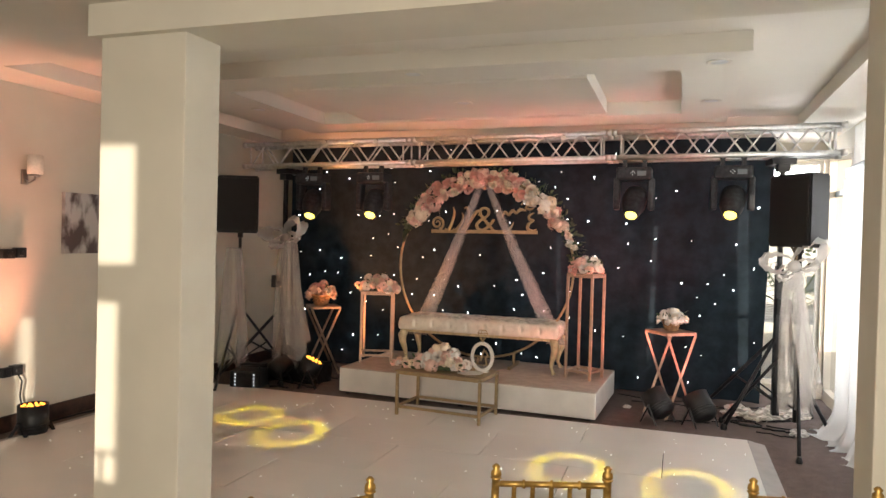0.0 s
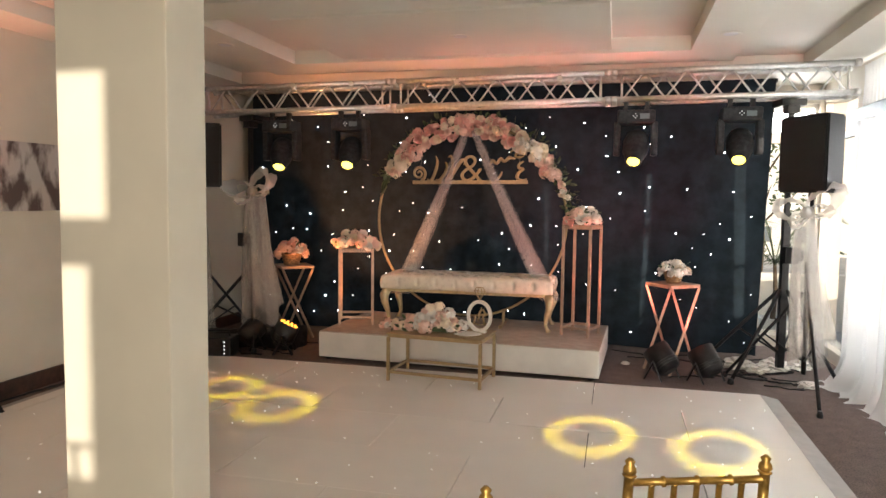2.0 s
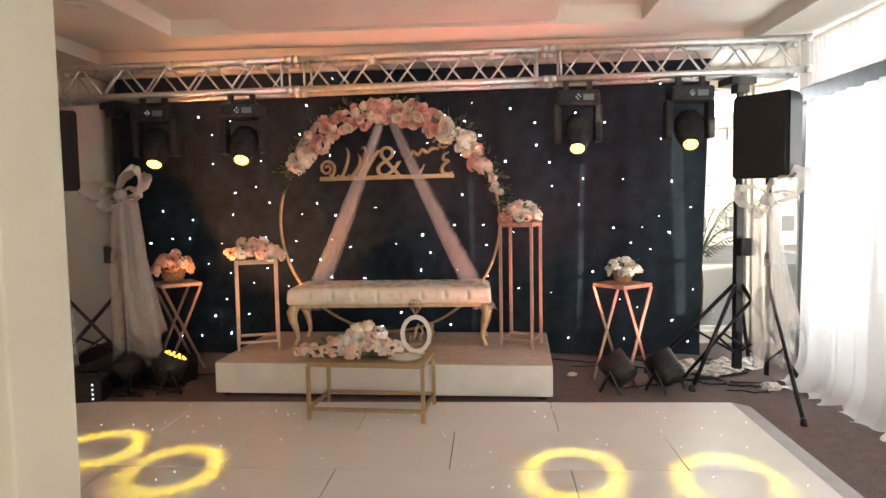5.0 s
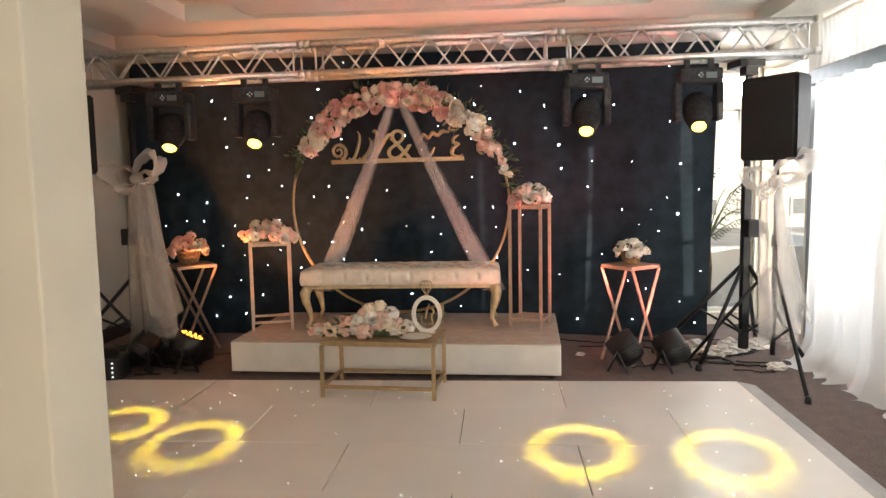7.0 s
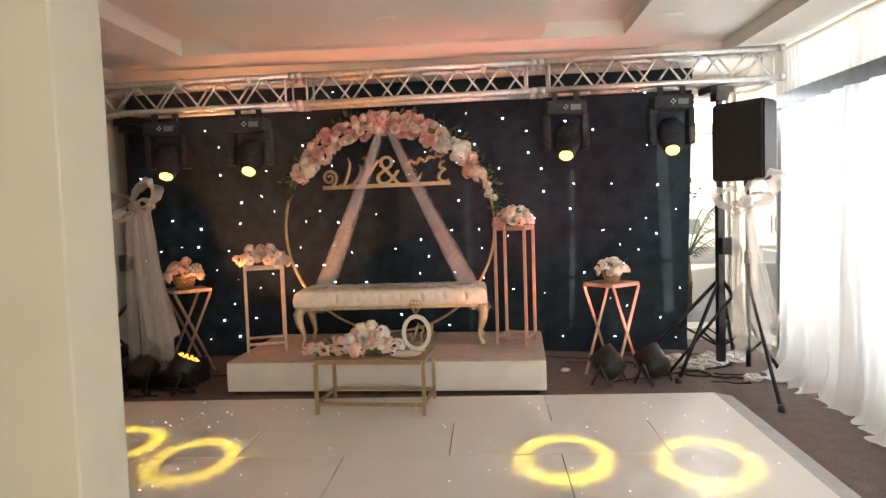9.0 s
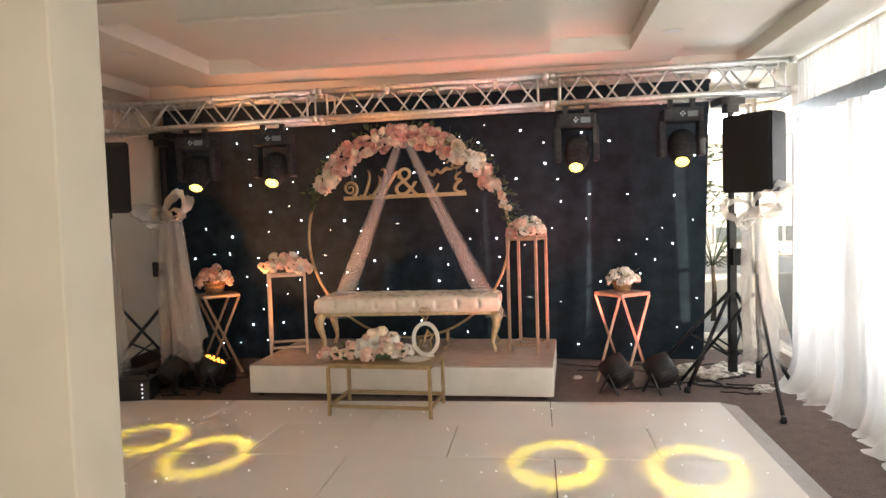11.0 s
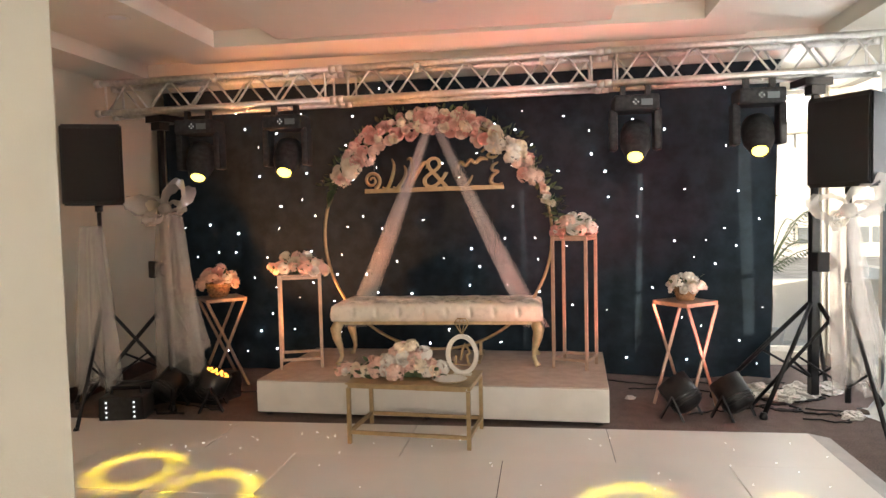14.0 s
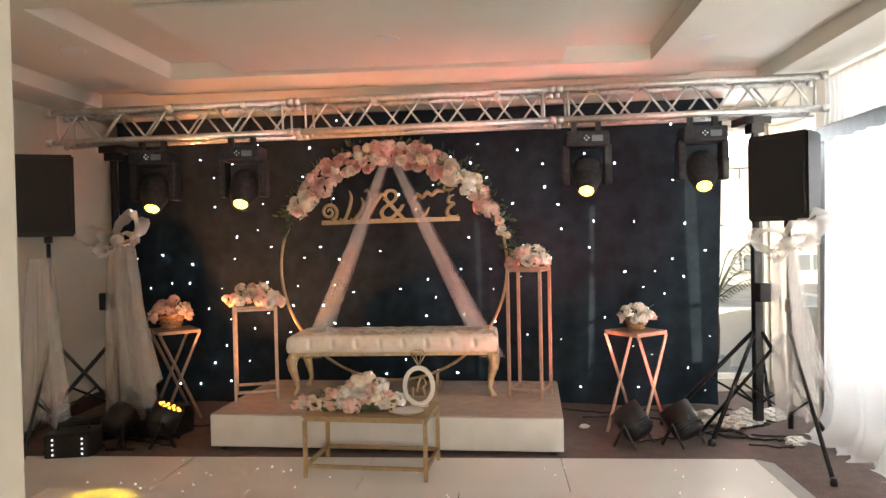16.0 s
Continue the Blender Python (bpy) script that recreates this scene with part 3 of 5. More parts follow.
tube(bm, [(-4.72, 8.14, 2.725), (1.04, 7.96, 2.725)], 0.02)
part("pole", bm, "blackmetal", cloth)
star = bmesh.new()
bmesh.ops.create_uvsphere(star, u_segments=8, v_segments=5, radius=0.0058)
star = mesh_of("led", star)
star.materials.append(M["star"])
rng = random.Random(21)
placed = []
while len(placed) < 140:
    p = (rng.uniform(-4.6, 0.88), rng.uniform(0.12, 2.68))
    if all((p[0] - q[0]) ** 2 + (p[1] - q[1]) ** 2 > 0.17 ** 2 for q in placed):
        placed.append(p)
        ob = part("led", star, "star", cloth)
        sc = rng.uniform(0.65, 1.35)
        ob.location, ob.scale = (p[0], 8.045 - 0.18 * (p[0] + 4.7) / 5.75, p[1]), (sc, sc, sc)


# ---- truss in three sections ----
def truss_section(x0, x1):
    L = x1 - x0
    t = thing("lighting_truss", "square aluminium lighting truss section with diagonal braces", "truss", pose(x0, 6.88, 2.425 + 0.012 * (x0 + 0.5), 0, -0.69, 0), "truss sections over the stage")
    W, Hh = 0.24, 0.238
    for cy, cz in ((0, 0), (W, 0), (0, Hh), (W, Hh)):
        bm = bmesh.new()
        tube(bm, [(0.005, cy, cz), (L - 0.005, cy, cz)], 0.025, 12)
        for ex in (0.03, L - 0.03):
            tube(bm, [(ex - 0.03 if ex < 1 else ex - 0.02, cy, cz), (ex + 0.02 if ex < 1 else ex + 0.03, cy, cz)], 0.031, 12)
        part("chord", bm, "alu", t)
    nb = 10
    xa, xb = 0.10, L - 0.10
    for face in range(4):
        for i in range(nb):
            u0, u1 = xa + (xb - xa) * i / nb, xa + (xb - xa) * (i + 1) / nb
            up = (i + face) % 2 == 0
            if face == 0:
                p, q = (u0, 0, 0 if up else Hh), (u1, 0, Hh if up else 0)
            elif face == 1:
                p, q = (u0, W, 0 if up else Hh), (u1, W, Hh if up else 0)
            elif face == 2:
                p, q = (u0, 0 if up else W, Hh), (u1, W if up else 0, Hh)
            else:
                p, q = (u0, 0 if up else W, 0), (u1, W if up else 0, 0)
            bm = bmesh.new()
            tube(bm, [p, q], 0.009, 6)
            part("brace", bm, "alu", t)
    for ex in (0.09, L - 0.09):
        bm = bmesh.new()
        for p, q in (((ex, 0, 0), (ex, 0, Hh)), ((ex, W, 0), (ex, W, Hh)), ((ex, 0, 0), (ex, W, 0)), ((ex, 0, Hh), (ex, W, Hh))):
            tube(bm, [p, q], 0.010, 6)
        part("end_frame", bm, "alu", t)


truss_section(-4.60, -2.567)
truss_section(-2.563, -0.532)
truss_section(-0.528, 1.455)


# ---- moving heads under the truss ----
def moving_head(hx, aim):
    h = thing("moving_head_light", "black moving-head stage light hanging from the truss", "stage light", pose(hx, 6.92, 2.398 + 0.012 * (hx + 0.5)), "moving heads on the truss")
    for sx in (-0.09, 0.09):
        bm = bmesh.new()
        tube(bm, [(sx + 0.032 * math.cos(a * 0.5), -0.04 + 0.0, 0.025 + 0.032 * math.sin(a * 0.5)) for a in range(1, 12)], 0.006, 6)
        box(bm, (sx - 0.018, -0.065, -0.075), (sx + 0.018, -0.015, 0.0))
        part("clamp", bm, "blackmetal", h)
    bm = bmesh.new()
    soft_box(bm, (-0.16, -0.14, -0.19), (0.16, 0.10, -0.075), 0.02)
    base = part("base", bm, "headblack", h)
    bm = bmesh.new()
    box(bm, (0.03, -0.1425, -0.155), (0.11, -0.139, -0.11))
    part("display", bm, "darkframe", base)
    led = bmesh.new()
    for a in range(4):
        box(led, (-0.012 + 0.016 * math.cos(a * 1.57), -0.1425, -0.13 + 0.016 * math.sin(a * 1.57) - 0.003), (-0.006 + 0.016 * math.cos(a * 1.57), -0.139, -0.13 + 0.016 * math.sin(a * 1.57) + 0.003))
    part("indicator", led, "panelled", base)
    for s in (-1, 1):
        bm = bmesh.new()
        soft_box(bm, (s * 0.158 - 0.028, -0.075, -0.47), (s * 0.158 + 0.028, 0.055, -0.17), 0.018)
        part("yoke_arm", bm, "headblack", h)
    axis = look((0, 0, 0), Vector(aim) - Vector((hx, 6.86, 1.98)))
    m = Matrix.Translation((0, -0.03, -0.415)) @ axis @ pose(0, 0, 0, 180)
    bm = bmesh.new()
    turned(bm, [(0.06, -0.17), (0.100, -0.15), (0.112, -0.08), (0.108, 0.03), (0.082, 0.10), (0.068, 0.155), (0.062, 0.165), (0.056, 0.150)], 20, m)
    head = part("head", bm, "headblack", h)
    bm = bmesh.new()
    turned(bm, [(0.054, 0.151), (0.042, 0.158), (0.024, 0.163), (0.004, 0.165)], 20, m)
    part("lens", bm, "lens", head, "glowing yellow lens")


for hx, rx_, ry_ in HEADS:
    moving_head(hx, (rx_, ry_, 0.03))


# ---- small lanterns clipped in the truss ----
def mini_lamp(x, z):
    t = thing("mini_spotlight", "small white clip spotlight on the truss", "spotlight", pose(x, 6.86, z), "clip lights on the truss")
    bm = bmesh.new()
    turned(bm, [(0.012, -0.03), (0.02, -0.02), (0.026, 0.03), (0.022, 0.032)], 10, pose(0, -0.03, 0, 60, 15, 0))
    part("housing", bm, "whitepaint", t)
    bm = bmesh.new()
    box(bm, (-0.012, -0.01, 0.01), (0.012, 0.012, 0.05))
    part("clip", bm, "chrome", t)


for x in (-3.55, -2.95, -1.92, -0.98):
    mini_lamp(x, 2.60)


# ---- stands, loudspeakers, tulle ----
def tripod(bm_add, hub, feet_z, legs, r):
    for a, spread in legs:
        bm = bmesh.new()
        f = (spread * math.cos(a), spread * math.sin(a), feet_z)
        tube(bm, [(0.03 * math.cos(a), 0.03 * math.sin(a), hub), f], r, 8)
        leg = part("leg", bm, "blackmetal", bm_add)
        bm = bmesh.new()
        turned(bm, [(r * 1.6, 0.0), (r * 1.7, 0.02), (r * 1.1, 0.05)], 10, pose(f[0], f[1], 0.0))
        part("rubber_foot", bm, "black", leg)
        bm = bmesh.new()
        tube(bm, [(0, 0, hub * 0.28), (f[0] * 0.5, f[1] * 0.5, hub * 0.5 + 0.02)], r * 0.6, 6)
        part("strut", bm, "blackmetal", bm_add)


def crank_stand(x, y, turn, legs):
    top = 2.40 + 0.012 * (x + 0.5) - 0.003
    t = thing("lifting_stand", "black crank lifting stand carrying the truss", "stand", pose(x, y, 0, 0, 0, turn), "lifting stands of the truss")
    bm = bmesh.new()
    bar(bm, (0, 0, 0.10), (0, 0, 1.45), 0.058)
    part("outer_mast", bm, "blackmetal", t)
    bm = bmesh.new()
    bar(bm, (0, 0, 1.45), (0, 0, top - 0.02), 0.038)
    part("inner_mast", bm, "blackmetal", t)
    bm = bmesh.new()
    box(bm, (-0.10, -0.06, top - 0.055), (0.10, 0.16, top))
    box(bm, (-0.05, -0.05, top - 0.12), (0.05, 0.05, top - 0.05))
    part("top_fork", bm, "blackmetal", t)
    bm = bmesh.new()
    soft_box(bm, (-0.05, -0.14, 1.02), (0.07, -0.04, 1.16), 0.01)
    turned(bm, [(0.05, -0.02), (0.06, 0), (0.05, 0.02)], 12, pose(0.08, -0.09, 1.09, 0, 90))
    part("winch", bm, "black", t)
    bm = bmesh.new()
    tube(bm, [(0.10, -0.09, 1.09), (0.14, -0.09, 1.09), (0.14, -0.09, 0.94), (0.20, -0.09, 0.94)], 0.009, 6)
    part("crank_handle", bm, "chrome", t)
    tripod(t, 0.78, 0.02, legs, 0.017)
    return t


crank_stand(0.97, 7.00, 10, ((0.9, 0.62), (2.6, 0.70), (3.6, 0.55), (5.6, 0.48)))
crank_stand(-4.12, 7.00, -20, ((0.9, 0.40), (2.6, 0.62), (4.1, 0.70), (5.6, 0.50)))


def speaker(x, y, z0, turn, h, w, d, legs):
    s = thing("loudspeaker", "black loudspeaker cabinet with a steel grille", "loudspeaker", pose(x, y, z0, 0, 0, turn), "loudspeakers beside the stage")
    bm = bmesh.new()
    t = bmesh.new()
    v = [t.verts.new(c) for c in ((-w / 2, -d / 2, 0), (w / 2, -d / 2, 0), (w * 0.36, d / 2, 0), (-w * 0.36, d / 2, 0))]
    top = [t.verts.new((q.co.x, q.co.y, h)) for q in v]
    t.faces.new(v[::-1])
    t.faces.new(top)
    for i in range(4):
        t.faces.new((v[i], v[(i + 1) % 4], top[(i + 1) % 4], top[i]))
    bmesh.ops.bevel(t, geom=t.edges[:], offset=0.014, segments=2, affect="EDGES")
    join(bm, t)
    part("cabinet", bm, "black", s)
    bm = bmesh.new()
    soft_box(bm, (-w / 2 + 0.02, -d / 2 - 0.010, 0.03), (w / 2 - 0.02, -d / 2 + 0.004, h - 0.03), 0.006)
    part("grille", bm, "grille", s)
    bm = bmesh.new()
    turned(bm, [(0.03, -0.05), (0.03, 0.004)], 12)
    part("pole_cup", bm, "black", s)
    st = thing("speaker_stand", "black tripod loudspeaker stand", "stand", pose(x, y, 0), "tripod speaker stands")
    bm = bmesh.new()
    tube(bm, [(0, 0, 0.12), (0, 0, 1.0)], 0.02, 10)
    part("lower_pole", bm, "blackmetal", st)
    bm = bmesh.new()
    tube(bm, [(0, 0, 1.0), (0, 0, z0 - 0.052)], 0.0165, 10)
    part("upper_pole", bm, "blackmetal", st)
    bm = bmesh.new()
    turned(bm, [(0.03, 0.96), (0.032, 1.0), (0.026, 1.06)], 12)
    tube(bm, [(0, 0, 1.01), (0.06, -0.03, 1.01)], 0.008, 6)
    part("collar", bm, "black", st)
    tripod(st, 0.80, 0.02, legs, 0.014)


speaker(1.09, 6.70, 1.62, -56, 0.62, 0.48, 0.26, ((-1.67, 0.84), (1.25, 0.80), (2.75, 0.62)))
speaker(-4.42, 6.58, 1.62, 22, 0.61, 0.44, 0.34, ((0.76, 0.62), (2.86, 0.36), (4.96, 0.62)))


def tulle_fall(bm, r, x, y, ztop, zbot, r_top, r_bot, lobes, sway=(0, 0), span=math.tau, start=0.0):
    n, k = lobes * 10, 22
    ph = [r.uniform(0, 6.28) for _ in range(4)]
    grid = []
    for j in range(k + 1):
        f = j / k
        rad = r_top + (r_bot - r_top) * f ** 0.7
        line = []
        for i in range(n + 1):
            a = start + span * i / n
            rr = rad * (1 + 0.32 * math.sin(a * lobes + ph[0] + 0.8 * f) + 0.18 * math.sin(a * lobes * 2.1 + ph[1] + 2 * f))
            line.append(bm.verts.new((x + sway[0] * f ** 1.6 + rr * math.cos(a), y + sway[1] * f ** 1.6 + rr * math.sin(a), ztop + (zbot - ztop) * f + 0.05 * f * math.sin(a * 3 + ph[2]))))
        grid.append(line)
    for a, b in zip(grid, grid[1:]):
        for i in range(n):
            bm.faces.new((a[i], a[i + 1], b[i + 1], b[i])).smooth = True


def bow_loop(bm, r, c, direction, size):
    d = Vector(direction).normalized()
    side = Vector((0, 1, 0))
    up = d.cross(side)
    n, k = 18, 8
    grid = []
    for i in range(n + 1):
        a = math.tau * i / n
        line = []
        for j in range(k + 1):
            v = j / k - 0.5
            rad = size * (0.55 + 0.1 * math.sin(6 * v + a))
            p = Vector(c) + d * (rad - rad * math.cos(a)) + up * (rad * 0.62 * math.sin(a)) + side * v * size * (0.25 + 0.9 * math.sin(a / 2) ** 2)
            p += Vector((0, 0, 0.012 * math.sin(9 * a + 5 * v)))
            line.append(bm.verts.new(p))
        grid.append(line)
    for a, b in zip(grid, grid[1:]):
        for j in range(k):
            bm.faces.new((a[j], a[j + 1], b[j + 1], b[j])).smooth = True


def tulle_drape(x, y, ztop, zbot, seed, bow=True, wide=1.0, sway=(0, 0)):
    r = random.Random(seed)
    label = "white tulle tied in a bow and falling over the stand" if bow else "loose strips of white tulle hung on the speaker stand"
    t = thing("tulle_drape", label, "fabric drape", pose(x, y, ztop))
    bm = bmesh.new()
    tulle_fall(bm, r, 0, 0, 0, zbot - ztop, 0.07 * wide, 0.16 * wide, 8, sway)
    part("fall", bm, "tulle", t)
    bm = bmesh.new()
    tulle_fall(bm, r, 0.02, -0.05, -0.02, (zbot - ztop) * 0.82, 0.05 * wide, 0.13 * wide, 4, (sway[0] + 0.10 * wide, sway[1] - 0.03), math.pi * 1.2, 3.6)
    part("fall", bm, "tulle", t)
    if bow:
        for d, s in (((0.72, -0.2, 0.70), 0.25), ((-0.95, -0.2, 0.16), 0.23), ((-0.6, -0.25, -0.5), 0.15), ((0.95, -0.25, 0.12), 0.15)):
            bm = bmesh.new()
            bow_loop(bm, r, (0, -0.06, 0.0), d, s)
            part("bow_loop", bm, "bowtulle", t)
        bm = bmesh.new()
        turned(bm, [(0.02, -0.05), (0.05, -0.02), (0.05, 0.02), (0.02, 0.05)], 12, pose(0, -0.075, 0, 90))
        part("knot", bm, "bowtulle", t)


tulle_drape(-4.02, 6.92, 1.58, 0.16, 31, True, 0.95, (0.06, 0))
tulle_drape(1.03, 6.64, 1.46, 0.26, 32, True, 0.66, (0.05, -0.08))
tulle_drape(-4.44, 6.50, 1.46, 0.22, 33, False, 0.75)

# ---- platform ----
PYAW = -2.6
plat = thing("stage_platform", "low white cloth-covered stage platform with a beige top", "platform", pose(-1.858, 6.467, 0, 0, 0, PYAW))
bm = bmesh.new()
soft_box(bm, (-1.302, 0.0, 0.028), (1.302, 1.25, 0.264), 0.010)
part("skirt", bm, "platform", plat)
bm = bmesh.new()
soft_box(bm, (-1.298, 0.004, 0.262), (1.298, 1.246, 0.272), 0.004)
part("top", bm, "platformtop", plat)
for fx in (-1.23, 0, 1.23):
    for fy in (0.07, 1.18):
        bm = bmesh.new()
        turned(bm, [(0.03, 0.001), (0.03, 0.03)], 10, pose(fx, fy, 0))
        part("foot", bm, "black", plat)
PZ = 0.2725


# ---- flowers ----
def rose_mesh(mat, seed, open_=1.0):
    """Cupped petals in five turns round a tight bud; radius about 1."""
    r = random.Random(seed)
    bm = bmesh.new()
    turns = ((3, 0.26, 24, 0.66), (4, 0.52, 34, 0.60), (5, 0.86, 52, 0.40), (4, 1.02, 66 * open_, 0.12))
    for layer, (count, rad, flare, tall) in enumerate(turns):
        for i in range(count):
            a = i * math.tau / count + layer * 0.8 + r.uniform(-0.25, 0.25)
            wd = math.tau / count * r.uniform(0.52, 0.70)
            reach, high = r.uniform(0.82, 1.16), tall + r.uniform(-0.10, 0.10)
            rows = []
            for f in (0.0, 0.5, 0.85, 1.0):
                rr0 = rad * reach * (0.30 + 0.66 * math.sin(f * 2.0)) + (0.10 * flare / 50 if f == 1.0 else 0)
                z = -0.32 + (high + 0.32) * f - (0.10 * flare / 50 if f == 1.0 else 0)
                row_ = []
                for sdx in (-1, -0.4, 0.4, 1):
                    aa = a + sdx * wd * (0.45 + 0.55 * math.sin(min(1, f + 0.25) * 2.0))
                    edge = abs(sdx) ** 2
                    rr = rr0 * (1 - 0.12 * edge * f)
                    row_.append(bm.verts.new((rr * math.cos(aa), rr * math.sin(aa), z - 0.20 * edge * f + (0.05 + 0.10 * f) * r.uniform(-1, 1))))
                rows.append(row_)
            for p, q in zip(rows, rows[1:]):
                for k in range(3):
                    bm.faces.new((p[k], p[k + 1], q[k + 1], q[k])).smooth = True
    me = mesh_of("flower", bm)
    me.materials.append(M[mat])
    return me


def blossom_mesh(mat, seed):
    """A head of small four-petalled flowers, as on a hydrangea."""
    r = random.Random(seed)
    bm = bmesh.new()
    for _ in range(64):
        d = Vector((r.gauss(0, 1), r.gauss(0, 1), abs(r.gauss(0, 1)))).normalized()
        c = d * r.uniform(0.72, 0.98)
        u = d.orthogonal().normalized()
        w = d.cross(u)
        ang = r.uniform(0, 1.6)
        for i in range(4):
            a = ang + i * math.pi / 2
            e = math.cos(a) * u + math.sin(a) * w
            s = math.cos(a + 1.57) * u + math.sin(a + 1.57) * w
            vs = [bm.verts.new(p) for p in (c, c + e * 0.17 + s * 0.14 + d * r.uniform(0.0, 0.10), c + e * 0.32 + d * r.uniform(-0.06, 0.08), c + e * 0.17 - s * 0.14 + d * r.uniform(0.0, 0.10))]
            bm.faces.new(vs)
    me = mesh_of("flower", bm)
    me.materials.append(M[mat])
    return me


ROSES = {c: [rose_mesh(c, i * 7 + n, 1.0 if i else 0.7) for i in range(3)] for n, c in enumerate(("pink", "blush", "cream", "white"))}
BLOOMS = {c: [blossom_mesh(c, 50 + i + 9 * n) for i in range(2)] for n, c in enumerate(("pink", "blush", "cream", "white"))}


def flower(parent, r, p, normal, size, kinds, bloom=0.2):
    c = r.choice(kinds)
    me = r.choice(BLOOMS[c] if r.random() < bloom else ROSES[c])
    ob = part("flower", me, c, parent)
    nrm = (Vector(normal).normalized() + Vector((r.gauss(0, 0.4), r.gauss(0, 0.4), r.gauss(0, 0.4)))).normalized()
    q = nrm.to_track_quat("Z", "Y").to_matrix().to_4x4()
    ob.matrix_local = Matrix.Translation(p) @ q @ Matrix.Rotation(r.uniform(0, 6.28), 4, "Z") @ Matrix.Diagonal((size, size, size, 1))
    return ob


def leaves(parent, r, spots, size, name="leaves"):
    bm = bmesh.new()
    for c, d in spots:
        d = (Vector(d) + Vector((r.gauss(0, 0.6), r.gauss(0, 0.6), r.gauss(0, 0.6)))).normalized()
        s = d.cross(Vector((r.gauss(0, 1), r.gauss(0, 1), r.gauss(0, 1)))).normalized()
        nn = d.cross(s)
        L = size * r.uniform(0.6, 1.3)
        c = Vector(c)
        mid = [c + d * L * 0.33 + nn * L * 0.06, c + d * L * 0.7 + nn * L * 0.05]
        v = [bm.verts.new(q) for q in (c, mid[0] + s * L * 0.2, mid[1] + s * L * 0.15, c + d * L, mid[1] - s * L * 0.15, mid[0] - s * L * 0.2, mid[0] - nn * L * 0.05, mid[1] - nn * L * 0.04)]
        for f in ((0, 1, 6), (1, 2, 7, 6), (2, 3, 7), (3, 4, 7), (4, 5, 6, 7), (5, 0, 6)):
            bm.faces.new([v[i] for i in f]).smooth = True
    return tagged(part(name, bm, "leaf", parent), kind="stuff")


# ---- arch with garland ----
AC = Vector((-1.885, 7.36, 1.315))
AR = 0.965
arch = thing("flower_arch", "round gold ring arch with a pink and cream rose garland", "arch", pose(AC.x, AC.y, PZ))
CZ = AC.z - PZ
bm = bmesh.new()
tube(bm, [(AR * math.cos(a * math.tau / 96), 0, CZ + AR * math.sin(a * math.tau / 96)) for a in range(96)], 0.0125, 10, closed=True)
part("ring", bm, "gold", arch)
for s in (-1, 1):
    bm = bmesh.new()
    bar(bm, (s * 0.36, -0.22, 0.016), (s * 0.36, 0.22, 0.016), 0.03)
    bar(bm, (s * 0.36, 0, 0.03), (s * 0.36, 0, CZ - math.sqrt(AR * AR - 0.36 * 0.36)), 0.025)
    part("foot", bm, "gold", arch)
r = random.Random(77)
spots = []
for i in range(700):
    a = radians(r.uniform(27, 151))
    t = (math.degrees(a) - 27) / 124
    thick = 0.074 * (0.55 + 0.75 * math.sin(math.pi * t) ** 0.5)
    ph = r.uniform(0, 6.28)
    rad = AR - 0.024 + thick * math.cos(ph) * r.uniform(0.5, 1)
    yoff = -0.035 + thick * 0.9 * math.sin(ph) * r.uniform(0.5, 1)
    p = Vector((rad * math.cos(a), yoff, CZ + rad * math.sin(a)))
    if any((p - q).length < 0.054 for q in spots):
        continue
    spots.append(p)
    nrm = Vector((math.cos(a) * math.cos(ph), math.sin(ph) - 0.9, math.sin(a) * math.cos(ph)))
    deg = math.degrees(a)
    kinds = ["cream", "blush", "cream"] if deg > 138 else ["white", "white", "cream"] if 42 < deg < 58 else ["pink", "blush", "pink", "blush", "cream"]
    flower(arch, r, p, nrm, r.uniform(0.036, 0.070), kinds, 0.34)
for i in range(16):
    a = radians(r.uniform(10, 27))
    p = Vector(((AR + r.uniform(-0.03, 0.04)) * math.cos(a), -0.03 + r.uniform(-0.03, 0.03), CZ + AR * math.sin(a)))
    flower(arch, r, p, (0.3, -1, 0.2), r.uniform(0.022, 0.036), ["white", "cream", "blush"], 0.5)
lv = []
for i in range(330):
    a = radians(r.uniform(8, 156))
    rad = AR + r.uniform(-0.07, 0.11)
    lv.append((Vector((rad * math.cos(a), r.uniform(-0.06, 0.06), CZ + rad * math.sin(a))), (math.cos(a), -0.4, math.sin(a))))
leaves(arch, r, lv, 0.07)
lv = [(Vector((AR * math.cos(radians(a)), -0.03, CZ + AR * math.sin(radians(a)))), (-0.2, -0.3, -1)) for a in (146, 148, 150, 152, 154, 155)]
leaves(arch, r, lv, 0.17)

# ---- sign hung in the arch: the names are plain bars ----
sign = thing("hanging_sign", "gold cut-out sign bar with an ampersand in the arch", "sign", pose(-1.894, 7.345, 1.705, 0, -0.5, 1.6))
bm = bmesh.new()
soft_box(bm, (-0.585, -0.012, -0.022), (0.585, 0.012, 0.014), 0.004)
part("base_bar", bm, "gold", sign)
amp = bpy.data.curves.new("ampersand", "FONT")
amp.body, amp.size, amp.extrude, amp.bevel_depth = "&", 0.40, 0.006, 0.002
amp.align_x, amp.offset = "CENTER", -0.006
amp.materials.append(M["gold"])
ao = new("ampersand", amp)
ao.parent = sign
ao.matrix_local = pose(0.02, 0, 0.0, 90, 0, 0)
